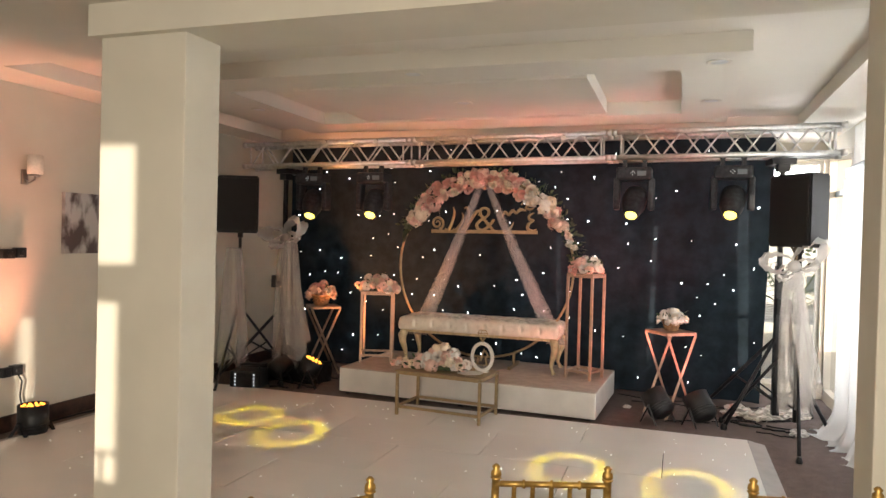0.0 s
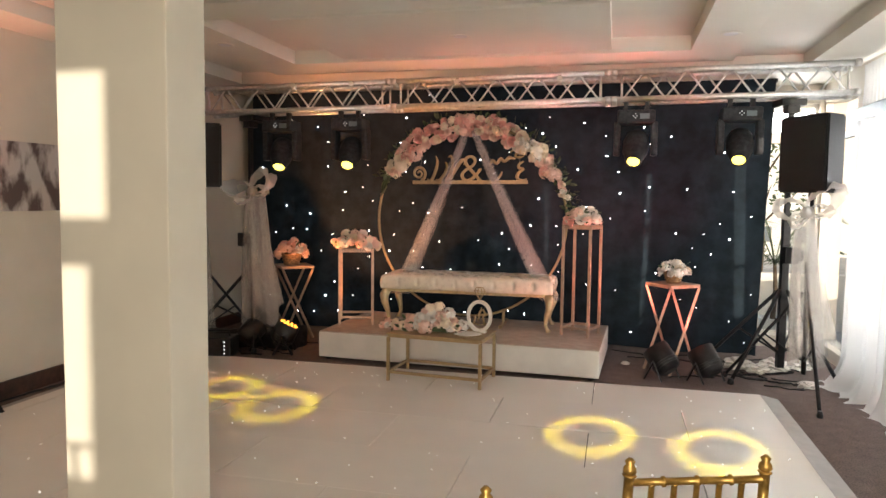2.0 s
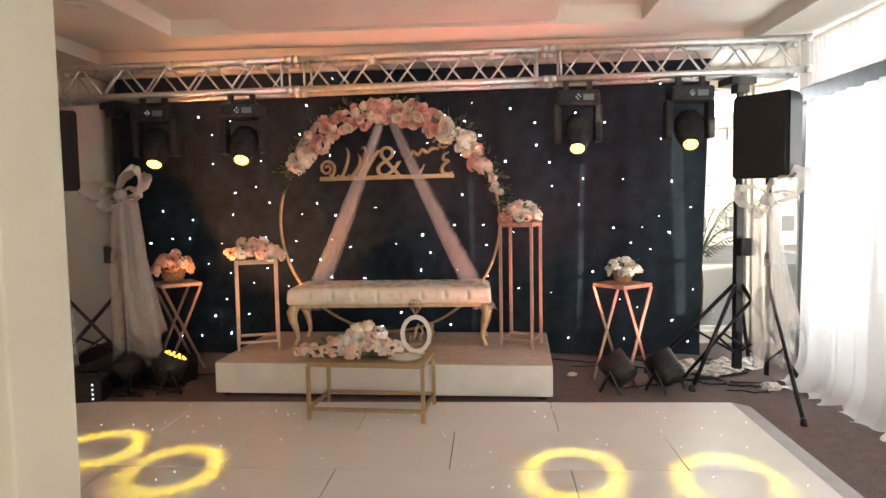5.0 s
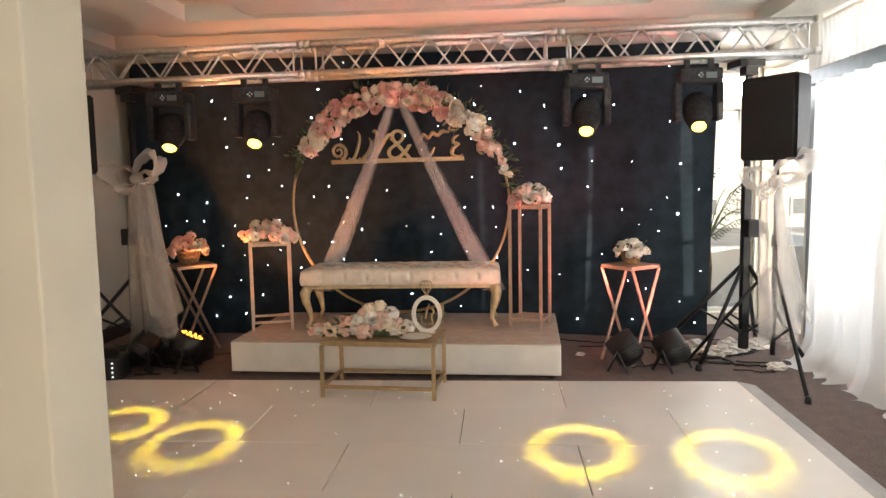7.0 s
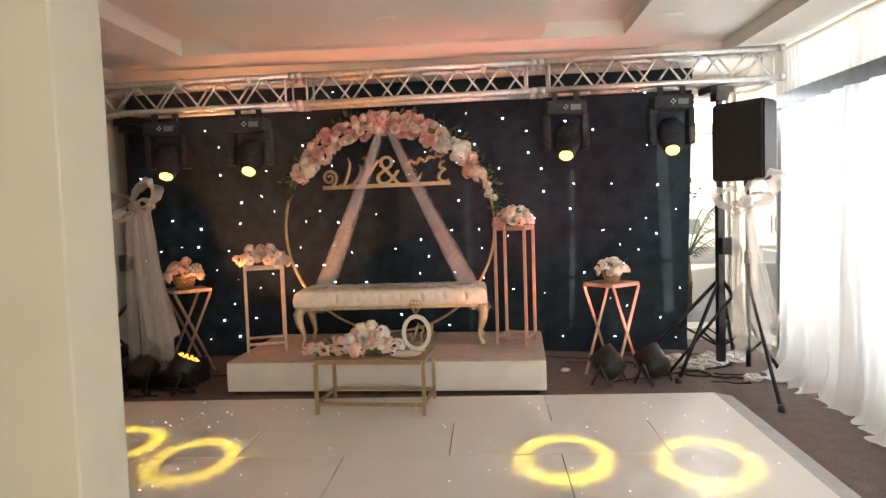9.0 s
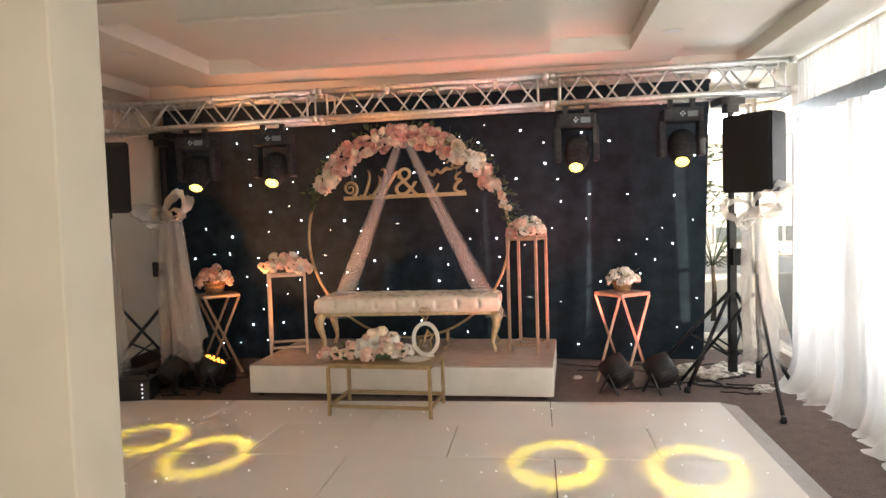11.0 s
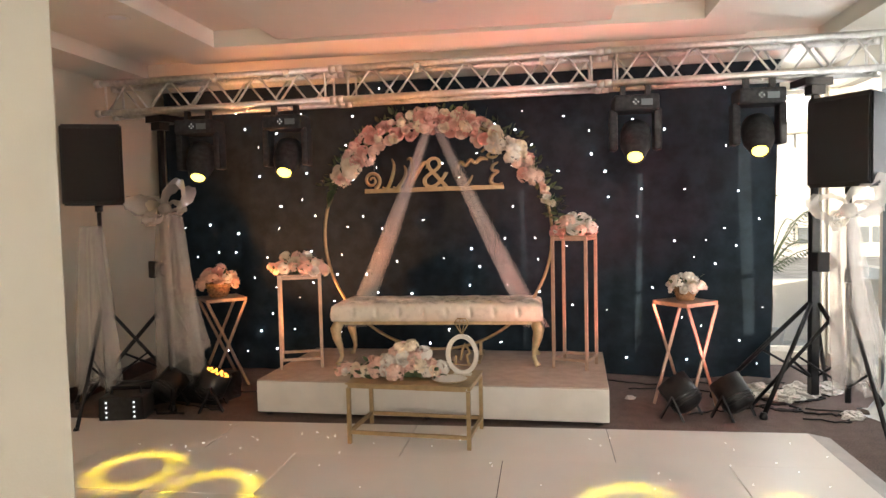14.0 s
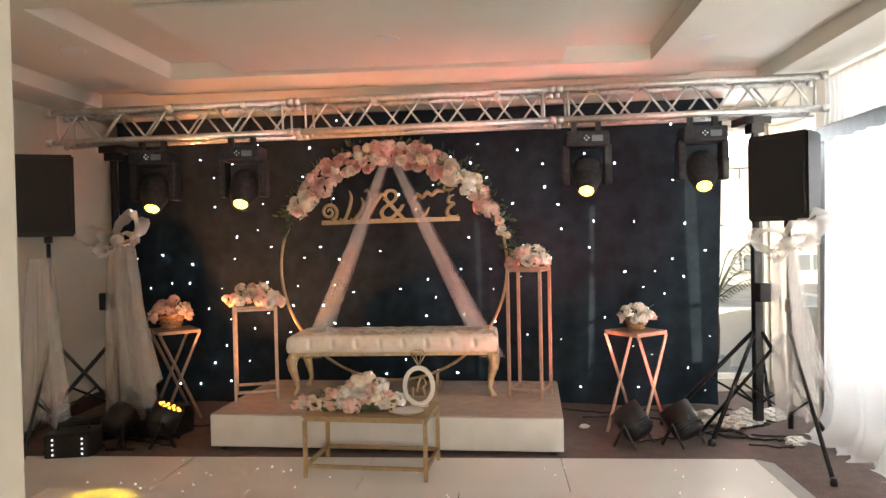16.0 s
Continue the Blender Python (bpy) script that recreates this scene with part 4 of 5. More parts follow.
def swash(pts, w):
    """A flowing stroke: the points are rounded off by a spline."""
    bm = bmesh.new()
    v = [Vector(p) for p in pts]
    fine, wide = [], []
    for i in range(len(v) - 1):
        a, b, c, d = v[max(0, i - 1)], v[i], v[i + 1], v[min(len(v) - 1, i + 2)]
        for k in range(4):
            f = k / 4
            fine.append(0.5 * (2 * b + (c - a) * f + (2 * a - 5 * b + 4 * c - d) * f * f + (3 * b - a - 3 * c + d) * f ** 3))
            wide.append(w[i] + (w[i + 1] - w[i]) * f)
    tube(bm, fine + [v[-1]], wide + [w[-1]], 8)
    part("name_bar", bm, "gold", sign)


swash([(-0.52 + 0.072 * (1 - a / 30) * math.cos(a * 0.42 - 1.2), 0, 0.085 + 0.075 * (1 - a / 30) * math.sin(a * 0.42 - 1.2)) for a in range(26)], [0.016 - 0.0003 * a for a in range(26)])
for x0, dx, hgt in ((-0.43, 0.09, 0.26), (-0.34, 0.10, 0.20)):
    swash([(x0, 0, 0.03), (x0 + 0.02, 0, 0.008), (x0 + 0.05, 0, 0.03), (x0 + dx, 0, hgt * 0.5), (x0 + dx + 0.012, 0, hgt * 0.8), (x0 + dx - 0.004, 0, hgt)], [0.006, 0.013, 0.017, 0.016, 0.013, 0.005])
swash([(-0.235, 0, 0.01), (-0.19, 0, 0.10), (-0.17, 0, 0.20), (-0.19, 0, 0.26), (-0.215, 0, 0.245)], [0.016, 0.018, 0.016, 0.011, 0.005])
swash([(-0.205, 0, 0.02), (-0.14, 0, 0.13), (-0.075, 0, 0.215), (-0.045, 0, 0.20), (-0.06, 0, 0.17)], [0.020, 0.022, 0.018, 0.011, 0.005])
swash([(0.20, 0, 0.155), (0.235, 0, 0.21), (0.275, 0, 0.18), (0.315, 0, 0.225), (0.355, 0, 0.20), (0.40, 0, 0.235), (0.46, 0, 0.225)], [0.007, 0.017, 0.014, 0.018, 0.014, 0.019, 0.007])
swash([(0.405, 0, 0.285), (0.445, 0, 0.315), (0.490, 0, 0.295), (0.455, 0, 0.255), (0.50, 0, 0.240), (0.545, 0, 0.255)], [0.006, 0.015, 0.012, 0.010, 0.014, 0.005])
swash([(0.545, 0, 0.20), (0.500, 0, 0.175), (0.495, 0, 0.135), (0.545, 0, 0.125), (0.490, 0, 0.085), (0.480, 0, 0.035), (0.530, 0, 0.012), (0.575, 0, 0.03)], [0.006, 0.013, 0.014, 0.009, 0.016, 0.016, 0.013, 0.005])
swash([(0.26, 0, 0.005), (0.30, 0, 0.045), (0.33, 0, 0.10)], [0.013, 0.012, 0.006])
for s in (-1, 1):
    bm = bmesh.new()
    tube(bm, [(s * 0.5, 0, 0.01), (s * 0.5, 0.02, 0.315 + 0.11)], 0.0015, 5)
    part("hanging_wire", bm, "chrome", sign)


# ---- tulle swags of the arch ----
for s, x1, zb in ((-1, -2.60, 0.55), (1, -1.06, 0.55)):
    bm = bmesh.new()
    n, k = 44, 26
    grid = []
    for j in range(k + 1):
        f = j / k
        cx = AC.x + 0.035 * s + (x1 - AC.x - 0.035 * s) * (f ** 1.05)
        w = 0.030 + 0.055 * f
        grid.append([bm.verts.new((cx + (i / n - 0.5) * 2 * w + 0.42 * w * math.sin(i * 0.75 + 1.5 * f) + 0.12 * w * math.sin(i * 1.9), 7.30 + 0.03 * math.cos(i * 0.75 + 1.5 * f) - 0.01 * f, 2.22 + (zb - 2.22) * f)) for i in range(n + 1)])
    for a, b in zip(grid, grid[1:]):
        for i in range(n):
            bm.faces.new((a[i], a[i + 1], b[i + 1], b[i])).smooth = True
    tagged(part("tulle_swag", bm, "swag", None), "thin white tulle swag falling from the arch top", "fabric drape", "swags of the arch")

# ---- bench ----
bench = thing("bench", "cream satin tufted bench with pale gold cabriole legs", "bench", pose(-1.865, 7.30, PZ, 0, 0, 0.5))
BL, BD, B0, B1 = 0.845, 0.27, 0.365, 0.515


def seat_mesh():
    bm = bmesh.new()
    nx, ny, nz = 180, 30, 8
    tx = 9

    def top_z(u, v):
        edge = min(1, (1 - abs(u)) * BL / 0.06) ** 0.5 * min(1, (1 - abs(v)) * BD / 0.06) ** 0.5
        d = 0.0
        for rowi, vv in enumerate((-0.55, 0.0, 0.55)):
            for i in range(tx):
                uu = -1 + (2 * i + 1 + (rowi % 2)) / tx
                dd = ((u - uu) * BL / 0.05) ** 2 + ((v - vv) * BD / 0.05) ** 2
                d += math.exp(-dd)
        return B1 - 0.03 + 0.03 * edge - 0.034 * min(1, d)

    def side_x(f):
        return 1.0 + 0.016 * math.sin(math.pi * f)

    grid = [[bm.verts.new((BL * (2 * i / nx - 1), BD * (2 * j / ny - 1), top_z(2 * i / nx - 1, 2 * j / ny - 1))) for i in range(nx + 1)] for j in range(ny + 1)]
    for a, b in zip(grid, grid[1:]):
        for i in range(nx):
            bm.faces.new((a[i], a[i + 1], b[i + 1], b[i])).smooth = True
    rim = grid[0][:] + [g_[-1] for g_ in grid[1:]] + grid[-1][-2::-1] + [g_[0] for g_ in grid[-2:0:-1]]
    prev = rim
    for s in range(1, nz + 1):
        f = s / nz
        ring = []
        for idx, v in enumerate(rim):
            pleat = -0.022 * max(0, math.cos((v.co.x / BL + 1) * tx * math.pi / 1.0)) ** 8 if abs(v.co.y) > BD - 0.001 else 0
            o = side_x(f)
            y = v.co.y * (1 + 0.05 * math.sin(math.pi * f)) + (pleat if v.co.y > 0 else -pleat) * math.sin(math.pi * min(1, f * 1.3))
            ring.append(bm.verts.new((v.co.x * o, y, v.co.z + (B0 - v.co.z) * f)))
        for i in range(len(ring)):
            bm.faces.new((prev[i], prev[(i + 1) % len(ring)], ring[(i + 1) % len(ring)], ring[i])).smooth = True
        prev = ring
    bm.faces.new(prev)
    return bm


seat = part("seat", seat_mesh(), "satin", bench)
btn = bmesh.new()
bmesh.ops.create_uvsphere(btn, u_segments=8, v_segments=5, radius=0.011)
btn = mesh_of("button", btn)
btn.materials.append(M["satin"])
for rowi, vv in enumerate((-0.55, 0.0, 0.55)):
    for i in range(9):
        uu = -1 + (2 * i + 1 + (rowi % 2)) / 9
        if abs(uu) < 0.98:
            part("button", btn, "satin", seat).location = (uu * BL, vv * BD, B1 - 0.018)
bm = bmesh.new()
soft_box(bm, (-BL + 0.015, -BD + 0.015, B0 - 0.03), (BL - 0.015, BD - 0.015, B0 + 0.004), 0.006)
part("apron", bm, "carvedgold", bench)
for sx in (-1, 1):
    for sy in (-1, 1):
        bm = bmesh.new()
        x0, y0 = sx * (BL - 0.05), sy * (BD - 0.05)
        tube(bm, [(x0, y0, B0 - 0.005), (x0 + sx * 0.028, y0 + sy * 0.02, B0 - 0.07), (x0 + sx * 0.022, y0 + sy * 0.016, B0 - 0.14), (x0 - sx * 0.004, y0, B0 - 0.23), (x0 - sx * 0.012, y0 - sy * 0.006, 0.07), (x0 + sx * 0.006, y0 + sy * 0.004, 0.03), (x0 + sx * 0.022, y0 + sy * 0.012, 0.0)],
             [0.042, 0.046, 0.036, 0.024, 0.017, 0.018, 0.026], 10)
        part("leg", bm, "carvedgold", bench)


# ---- gold frame pedestals ----
def pedestal(x, y, w, h, turn):
    p = thing("flower_pedestal", "tall open gold metal frame flower pedestal on the platform", "pedestal", pose(x, y, PZ, 0, 0, turn), "gold frame pedestals")
    q = w / 2 - 0.011
    mat = "rosegold"
    for sx in (-1, 1):
        for sy in (-1, 1):
            bm = bmesh.new()
            bar(bm, (sx * q, sy * q, 0), (sx * q, sy * q, h - 0.012), 0.022)
            part("leg", bm, mat, p)
    for z in (0.075, h - 0.028):
        for a, b in (((-q, -q), (q, -q)), ((q, -q), (q, q)), ((q, q), (-q, q)), ((-q, q), (-q, -q))):
            d = Vector((b[0] - a[0], b[1] - a[1], 0)).normalized() * 0.0115
            bm = bmesh.new()
            bar(bm, (a[0] + d.x, a[1] + d.y, z), (b[0] - d.x, b[1] - d.y, z), 0.020)
            part("rail", bm, mat, p)
    bm = bmesh.new()
    soft_box(bm, (-w / 2, -w / 2, h - 0.014), (w / 2, w / 2, h), 0.003)
    part("top_plate", bm, mat, p)
    return PZ + h


zl = pedestal(-2.990, 7.08, 0.345, 0.760, 19)
zr = pedestal(-0.755, 7.10, 0.285, 1.034, -20)


def bouquet(x, y, z, rx, ry, h, n, kinds, seed, size, label, trailing=None):
    r = random.Random(seed)
    t = thing("flower_arrangement", label, "flowers", pose(x, y, z))
    bm = bmesh.new()
    turned(bm, [(0.05, 0.0), (0.055, 0.02), (0.045, 0.04)], 14)
    part("floral_foam", bm, "leaf", t)
    done = []
    for _ in range(n * 6):
        a, q = r.uniform(0, 6.28), r.uniform(0, 1) ** 0.6
        zz = h * (1 - q * q * 0.75) * r.uniform(0.55, 1)
        p = Vector((rx * q * math.cos(a), ry * q * math.sin(a), max(0.035, zz)))
        if any((p - o).length < size * 1.05 for o in done):
            continue
        done.append(p)
        flower(t, r, p - Vector((0, 0, size * 0.3)), (p.x / rx, p.y / ry - 0.35, p.z / h + 0.3), size * r.uniform(0.75, 1.1), kinds, 0.55)
        if len(done) >= n:
            break
    lv = [(Vector((rx * r.uniform(-0.9, 0.9), ry * r.uniform(-0.9, 0.9), r.uniform(0.02, h * 0.7))), (r.gauss(0, 1), r.gauss(0, 1) - 0.4, 0.3)) for _ in range(38)]
    leaves(t, r, lv, 0.055)
    if trailing:
        for _ in range(8):
            p = Vector((trailing * r.uniform(0.8, 1.25) * rx, r.uniform(-0.6, 0) * ry, r.uniform(-0.0, 0.06) + 0.03))
            flower(t, r, p, (trailing, -1, 0.3), size * 0.45, kinds, 0.6)


bouquet(-2.985, 7.06, zl, 0.20, 0.16, 0.19, 34, ["blush", "white", "blush", "cream"], 5, 0.058, "low arrangement of blush and white roses on a pedestal", -1)
bouquet(-0.750, 7.08, zr, 0.165, 0.15, 0.19, 30, ["blush", "white", "pink", "cream"], 6, 0.055, "low arrangement of pink and white roses on a pedestal", -0.8)


# ---- crossed-leg side tables with flower baskets ----
def side_table(x, y, h, turn, rad):
    t = thing("side_table", "square rose-gold metal side table with crossed legs", "side table", pose(x, y, 0, 0, 0, turn), "crossed-leg side tables")
    c = [Vector((rad * math.cos(a), rad * math.sin(a), 0)) for a in (radians(-105), radians(-15), radians(75), radians(165))]  # front, right, back, left
    bm = bmesh.new()
    lo = [bm.verts.new((v.x, v.y, h - 0.03)) for v in c]
    hi = [bm.verts.new((v.x, v.y, h)) for v in c]
    bm.faces.new(lo[::-1])
    bm.faces.new(hi)
    for i in range(4):
        bm.faces.new((lo[i], lo[(i + 1) % 4], hi[(i + 1) % 4], hi[i]))
    bmesh.ops.bevel(bm, geom=bm.edges[:], offset=0.003, segments=1, affect="EDGES")
    part("tabletop", bm, "rosegold", t)
    s = 0.93
    for a, b in ((3, 2), (2, 3), (0, 1), (1, 0)):
        bm = bmesh.new()
        off = (c[a] - c[b]).normalized().cross(Vector((0, 0, 1))) * (0.0105 if a > b else -0.0105)
        bar(bm, c[a] * s + off * 0.99 + Vector((0, 0, h - 0.03)), c[b] * s + off * 0.99 + Vector((0, 0, 0.001)), 0.02)
        part("leg", bm, "rosegold", t)


def flower_basket(x, y, z, seed, kinds, size=1.0):
    r = random.Random(seed)
    t = thing("flower_basket", "small woven basket filled with pale roses", "flower basket", pose(x, y, z, 0, 0, 20), "flower baskets on side tables")
    bm = bmesh.new()
    prof = [(0.068, 0.002), (0.072, 0.02), (0.084, 0.06), (0.098, 0.105), (0.102, 0.11), (0.092, 0.108), (0.070, 0.03)]
    turned(bm, [(a * size, b * size) for a, b in prof], 12)
    b = part("basket", bm, "wicker", t)
    for k in range(4):
        bm = bmesh.new()
        rad = (0.074 + 0.0085 * k) * size
        tube(bm, [(rad * math.cos(a * math.tau / 24), rad * math.sin(a * math.tau / 24), (0.02 + 0.028 * k) * size) for a in range(24)], 0.006 * size, 6, closed=True)
        part("weave_band", bm, "wicker", b)
    done = []
    for _ in range(200):
        a, q = r.uniform(0, 6.28), r.uniform(0, 1) ** 0.5
        p = Vector((0.15 * size * q * math.cos(a), 0.13 * size * q * math.sin(a), (0.10 + 0.13 * (1 - q * q) * r.uniform(0.7, 1)) * size))
        if any((p - o).length < 0.052 * size for o in done):
            continue
        done.append(p)
        flower(t, r, p, (p.x * 6, p.y * 6 - 0.3, 0.7), 0.048 * size * r.uniform(0.85, 1.15), kinds, 0.4)
    lv = [(Vector((0.13 * r.uniform(-1, 1), 0.12 * r.uniform(-1, 1), (0.10 + 0.1 * r.random()) * size)), (r.gauss(0, 1), r.gauss(0, 1), 0.9)) for _ in range(20)]
    leaves(t, r, lv, 0.055)


side_table(0.055, 6.99, 0.805, 8, 0.235)
side_table(-3.87, 7.48, 0.790, 9, 0.252)
flower_basket(0.06, 6.99, 0.806, 13, ["white", "white", "cream"], 0.88)
flower_basket(-3.89, 7.46, 0.791, 14, ["blush", "white", "pink", "blush"], 1.15)

# ---- coffee table ----
ct = thing("coffee_table", "low gold metal frame table with a brown top", "coffee table", pose(-1.857, 5.815, 0.031, 0, 0, -5.0))
TW, TD, TH = 0.405, 0.46, 0.39
for sx in (-1, 1):
    for y in (0.012, TD - 0.012):
        bm = bmesh.new()
        bar(bm, (sx * (TW - 0.012), y, 0), (sx * (TW - 0.012), y, TH - 0.026), 0.024)
        part("leg", bm, "gold", ct)
for z in (0.075, TH - 0.014):
    for p, q in (((-TW + 0.025, 0.012), (TW - 0.025, 0.012)), ((-TW + 0.025, TD - 0.012), (TW - 0.025, TD - 0.012)), ((-TW + 0.012, 0.025), (-TW + 0.012, TD - 0.025)), ((TW - 0.012, 0.025), (TW - 0.012, TD - 0.025))):
        bm = bmesh.new()
        bar(bm, (p[0], p[1], z), (q[0], q[1], z), 0.022)
        part("rail", bm, "gold", ct)
bm = bmesh.new()
soft_box(bm, (-TW - 0.004, -0.004, TH - 0.003), (TW + 0.004, TD + 0.004, TH + 0.008), 0.003)
part("tabletop", bm, "gold", ct)
TZ = 0.031 + TH + 0.0085

arr = thing("table_flowers", "long arrangement of white and blush flowers on the table", "flowers", pose(-2.00, 6.06, TZ, 0, 0, -3))
r = random.Random(41)
bm = bmesh.new()
soft_box(bm, (-0.20, -0.045, 0), (0.24, 0.045, 0.045), 0.01)
part("floral_foam", bm, "leaf", arr)
done = []
for _ in range(500):
    x = r.uniform(-0.36, 0.34)
    hh = 0.05 + 0.19 * math.exp(-((x - 0.08) / 0.17) ** 2)
    yy = r.uniform(-0.11, 0.11) * (0.5 + hh * 3)
    z = max(0.03, hh * r.uniform(0.35, 1) * (1 - (yy / 0.16) ** 2))
    p = Vector((x, yy, z))
    sz = 0.034 if x < -0.2 else r.uniform(0.045, 0.066)
    if any((p - o).length < sz * 1.15 for o in done):
        continue
    done.append(p)
    flower(arr, r, p, (x * 1.5, yy * 5 - 0.5, 0.9), sz, ["white", "blush", "blush", "cream"], 0.6)
    if len(done) > 66:
        break
leaves(arr, r, [(Vector((r.uniform(-0.36, 0.36), r.uniform(-0.12, 0.1), r.uniform(0.01, 0.09))), (r.gauss(0, 1), -0.5, 0.2)) for _ in range(70)], 0.06)

# oval ring plaque with a faceted gem outline
plq = thing("ring_plaque", "white oval ring stand topped with a gold diamond outline", "ornament", pose(-1.535, 6.11, TZ, 0, 0, -6))
bm = bmesh.new()
outer = []
for a in range(48):
    c_, s_ = math.cos(a * math.tau / 48), math.sin(a * math.tau / 48)
    row4 = [bm.verts.new((rx * c_, yy, 0.135 + rz * s_)) for rx, rz, yy in ((0.110, 0.135, -0.009), (0.110, 0.135, 0.009), (0.082, 0.106, 0.009), (0.082, 0.106, -0.009))]
    outer.append(row4)
for a in range(48):
    p, q = outer[a], outer[(a + 1) % 48]
    for k in range(4):
        bm.faces.new((p[k], p[(k + 1) % 4], q[(k + 1) % 4], q[k]))
part("ring", bm, "whitepaint", plq)
bm = bmesh.new()
gem = [(-0.048, 0.345), (-0.028, 0.375), (0.028, 0.375), (0.048, 0.345), (0, 0.268)]
for a, b in ((0, 1), (1, 2), (2, 3), (3, 4), (4, 0), (0, 3)):
    tube(bm, [(gem[a][0], 0, gem[a][1]), (gem[b][0], 0, gem[b][1])], 0.0045, 6)
for x in (-0.02, 0.02):
    tube(bm, [(x, 0, 0.345), (0, 0, 0.27)], 0.003, 6)
    tube(bm, [(x, 0, 0.345), (x * 0.2, 0, 0.375)], 0.003, 6)
part("gem_outline", bm, "gold", plq)
bm = bmesh.new()
tube(bm, [(-0.045, 0, 0.065), (-0.04, 0, 0.13), (-0.01, 0, 0.10), (0.0, 0, 0.16), (0.02, 0, 0.21)], [0.008, 0.012, 0.010, 0.011, 0.004], 6)
tube(bm, [(0.045, 0, 0.06), (0.03, 0, 0.13), (0.055, 0, 0.15), (0.03, 0, 0.19), (0.0, 0, 0.17)], [0.008, 0.012, 0.010, 0.010, 0.004], 6)
tube(bm, [(-0.06, 0, 0.075), (0, 0, 0.06), (0.06, 0, 0.075)], 0.005, 6)
part("scroll_bar", bm, "gold", plq, "gold curled cut-out bars")
bm = bmesh.new()
soft_box(bm, (-0.06, -0.03, 0.0), (0.06, 0.03, 0.008), 0.003)
part("base", bm, "whitepaint", plq)
plate = thing("plate", "round white plate with a gold rim on the table", "plate", pose(-1.60, 5.945, TZ))
bm = bmesh.new()
turned(bm, [(0.07, 0.0), (0.10, 0.004), (0.118, 0.011), (0.112, 0.013), (0.07, 0.006), (0.01, 0.006)], 32)
part("dish", bm, "whitepaint", plate)
bm = bmesh.new()
tube(bm, [(0.116 * math.cos(a * math.tau / 40), 0.116 * math.sin(a * math.tau / 40), 0.0125) for a in range(40)], 0.0028, 6, closed=True)
part("rim", bm, "gold", plate)


# ---- par cans on the floor ----
def par_can(x, y, aim, led, label, d=0.105, length=0.20, lift=0.17):
    p = thing("par_can", label, "stage light", pose(x, y, 0), "floor stage lamps")
    ax = look((0, 0, 0), Vector(aim)) @ pose(0, 0, 0, 180)
    m = Matrix.Translation((0, 0, lift)) @ ax
    bm = bmesh.new()
    turned(bm, [(d * 0.55, -length / 2), (d * 0.9, -length / 2 + 0.02), (d, -length * 0.1), (d, length / 2), (d * 0.94, length / 2), (d * 0.93, length / 2 - 0.02)], 20, m)
    can = part("housing", bm, "black", p)
    for k in range(3):
        bm = bmesh.new()
        z = -length * 0.30 + k * 0.022
        tube(bm, [m @ Vector((d * 1.02 * math.cos(a * math.tau / 24), d * 1.02 * math.sin(a * math.tau / 24), z)) for a in range(24)], 0.004, 5, closed=True)
        part("cooling_fin", bm, "black", can)
    bm = bmesh.new()
    turned(bm, [(d * 0.90, length / 2 - 0.019), (d * 0.3, length / 2 - 0.015), (0.003, length / 2 - 0.014)], 20, m)
    part("faceplate", bm, "black", can)
    cell = bmesh.new()
    for ring, cnt in ((0.30, 5), (0.68, 11)):
        for k in range(cnt):
            a = k * math.tau / cnt
            t = bmesh.new()
            bmesh.ops.create_uvsphere(t, u_segments=8, v_segments=5, radius=d * 0.10)
            join(cell, t, m @ Matrix.Translation((d * ring * math.cos(a), d * ring * math.sin(a), length / 2 - 0.012)))
    part("led_cells", cell, led, can)
    side = ax.to_3x3() @ Vector((1, 0, 0))
    side.z = 0
    side.normalize()
    fwd = Vector((-side.y, side.x, 0))
    for sgn in (-1, 1):
        bm = bmesh.new()
        e = side * sgn * (d + 0.012)
        bar(bm, (e.x, e.y, lift), (e.x + fwd.x * 0.09, e.y + fwd.y * 0.09, 0.008), 0.012, 0.028)
        bar(bm, (e.x, e.y, lift), (e.x - fwd.x * 0.09, e.y - fwd.y * 0.09, 0.008), 0.012, 0.028)
        part("bracket", bm, "blackmetal", p)
    return p


par_can(-3.58, 6.66, (0.42, 0.14, 0.90), "amberled", "black floor par lamp with glowing amber cells", 0.115, 0.22, 0.20)
par_can(-0.03, 6.68, (-0.55, 0.45, 0.75), "roseled", "black floor par lamp tilted towards the bench", 0.115, 0.24, 0.17)
par_can(0.33, 6.70, (-0.45, 0.50, 0.80), "roseled", "black floor par lamp tilted towards the bench", 0.115, 0.24, 0.17)
par_can(-4.60, 4.18, (-0.02, 0.0, 1.0), "amberled", "black uplighter with amber cells beside the wall", 0.11, 0.24, 0.13)
par_can(-3.98, 6.72, (0.3, 0.6, 0.5), "black", "unlit black floor par lamp among cables", 0.11, 0.22, 0.17)

bx = thing("effect_machine", "small black effect box with rows of white indicator lamps", "stage machine", pose(-4.12, 6.36, 0, 0, 0, 12))
bm = bmesh.new()
soft_box(bm, (-0.16, -0.13, 0.015), (0.16, 0.13, 0.20), 0.02)
part("housing", bm, "black", bx)
bm = bmesh.new()
tube(bm, [(-0.11, 0, 0.20), (-0.10, 0, 0.25), (0.10, 0, 0.25), (0.11, 0, 0.20)], 0.010, 8)
part("handle", bm, "black", bx)
for sx in (-0.10, 0.10):
    for k in range(4):
        bm = bmesh.new()
        turned(bm, [(0.008, 0), (0.007, 0.005), (0.003, 0.006)], 8, pose(sx, -0.130, 0.055 + k * 0.036, 90))
        part("indicator_lamp", bm, "panelled", bx)
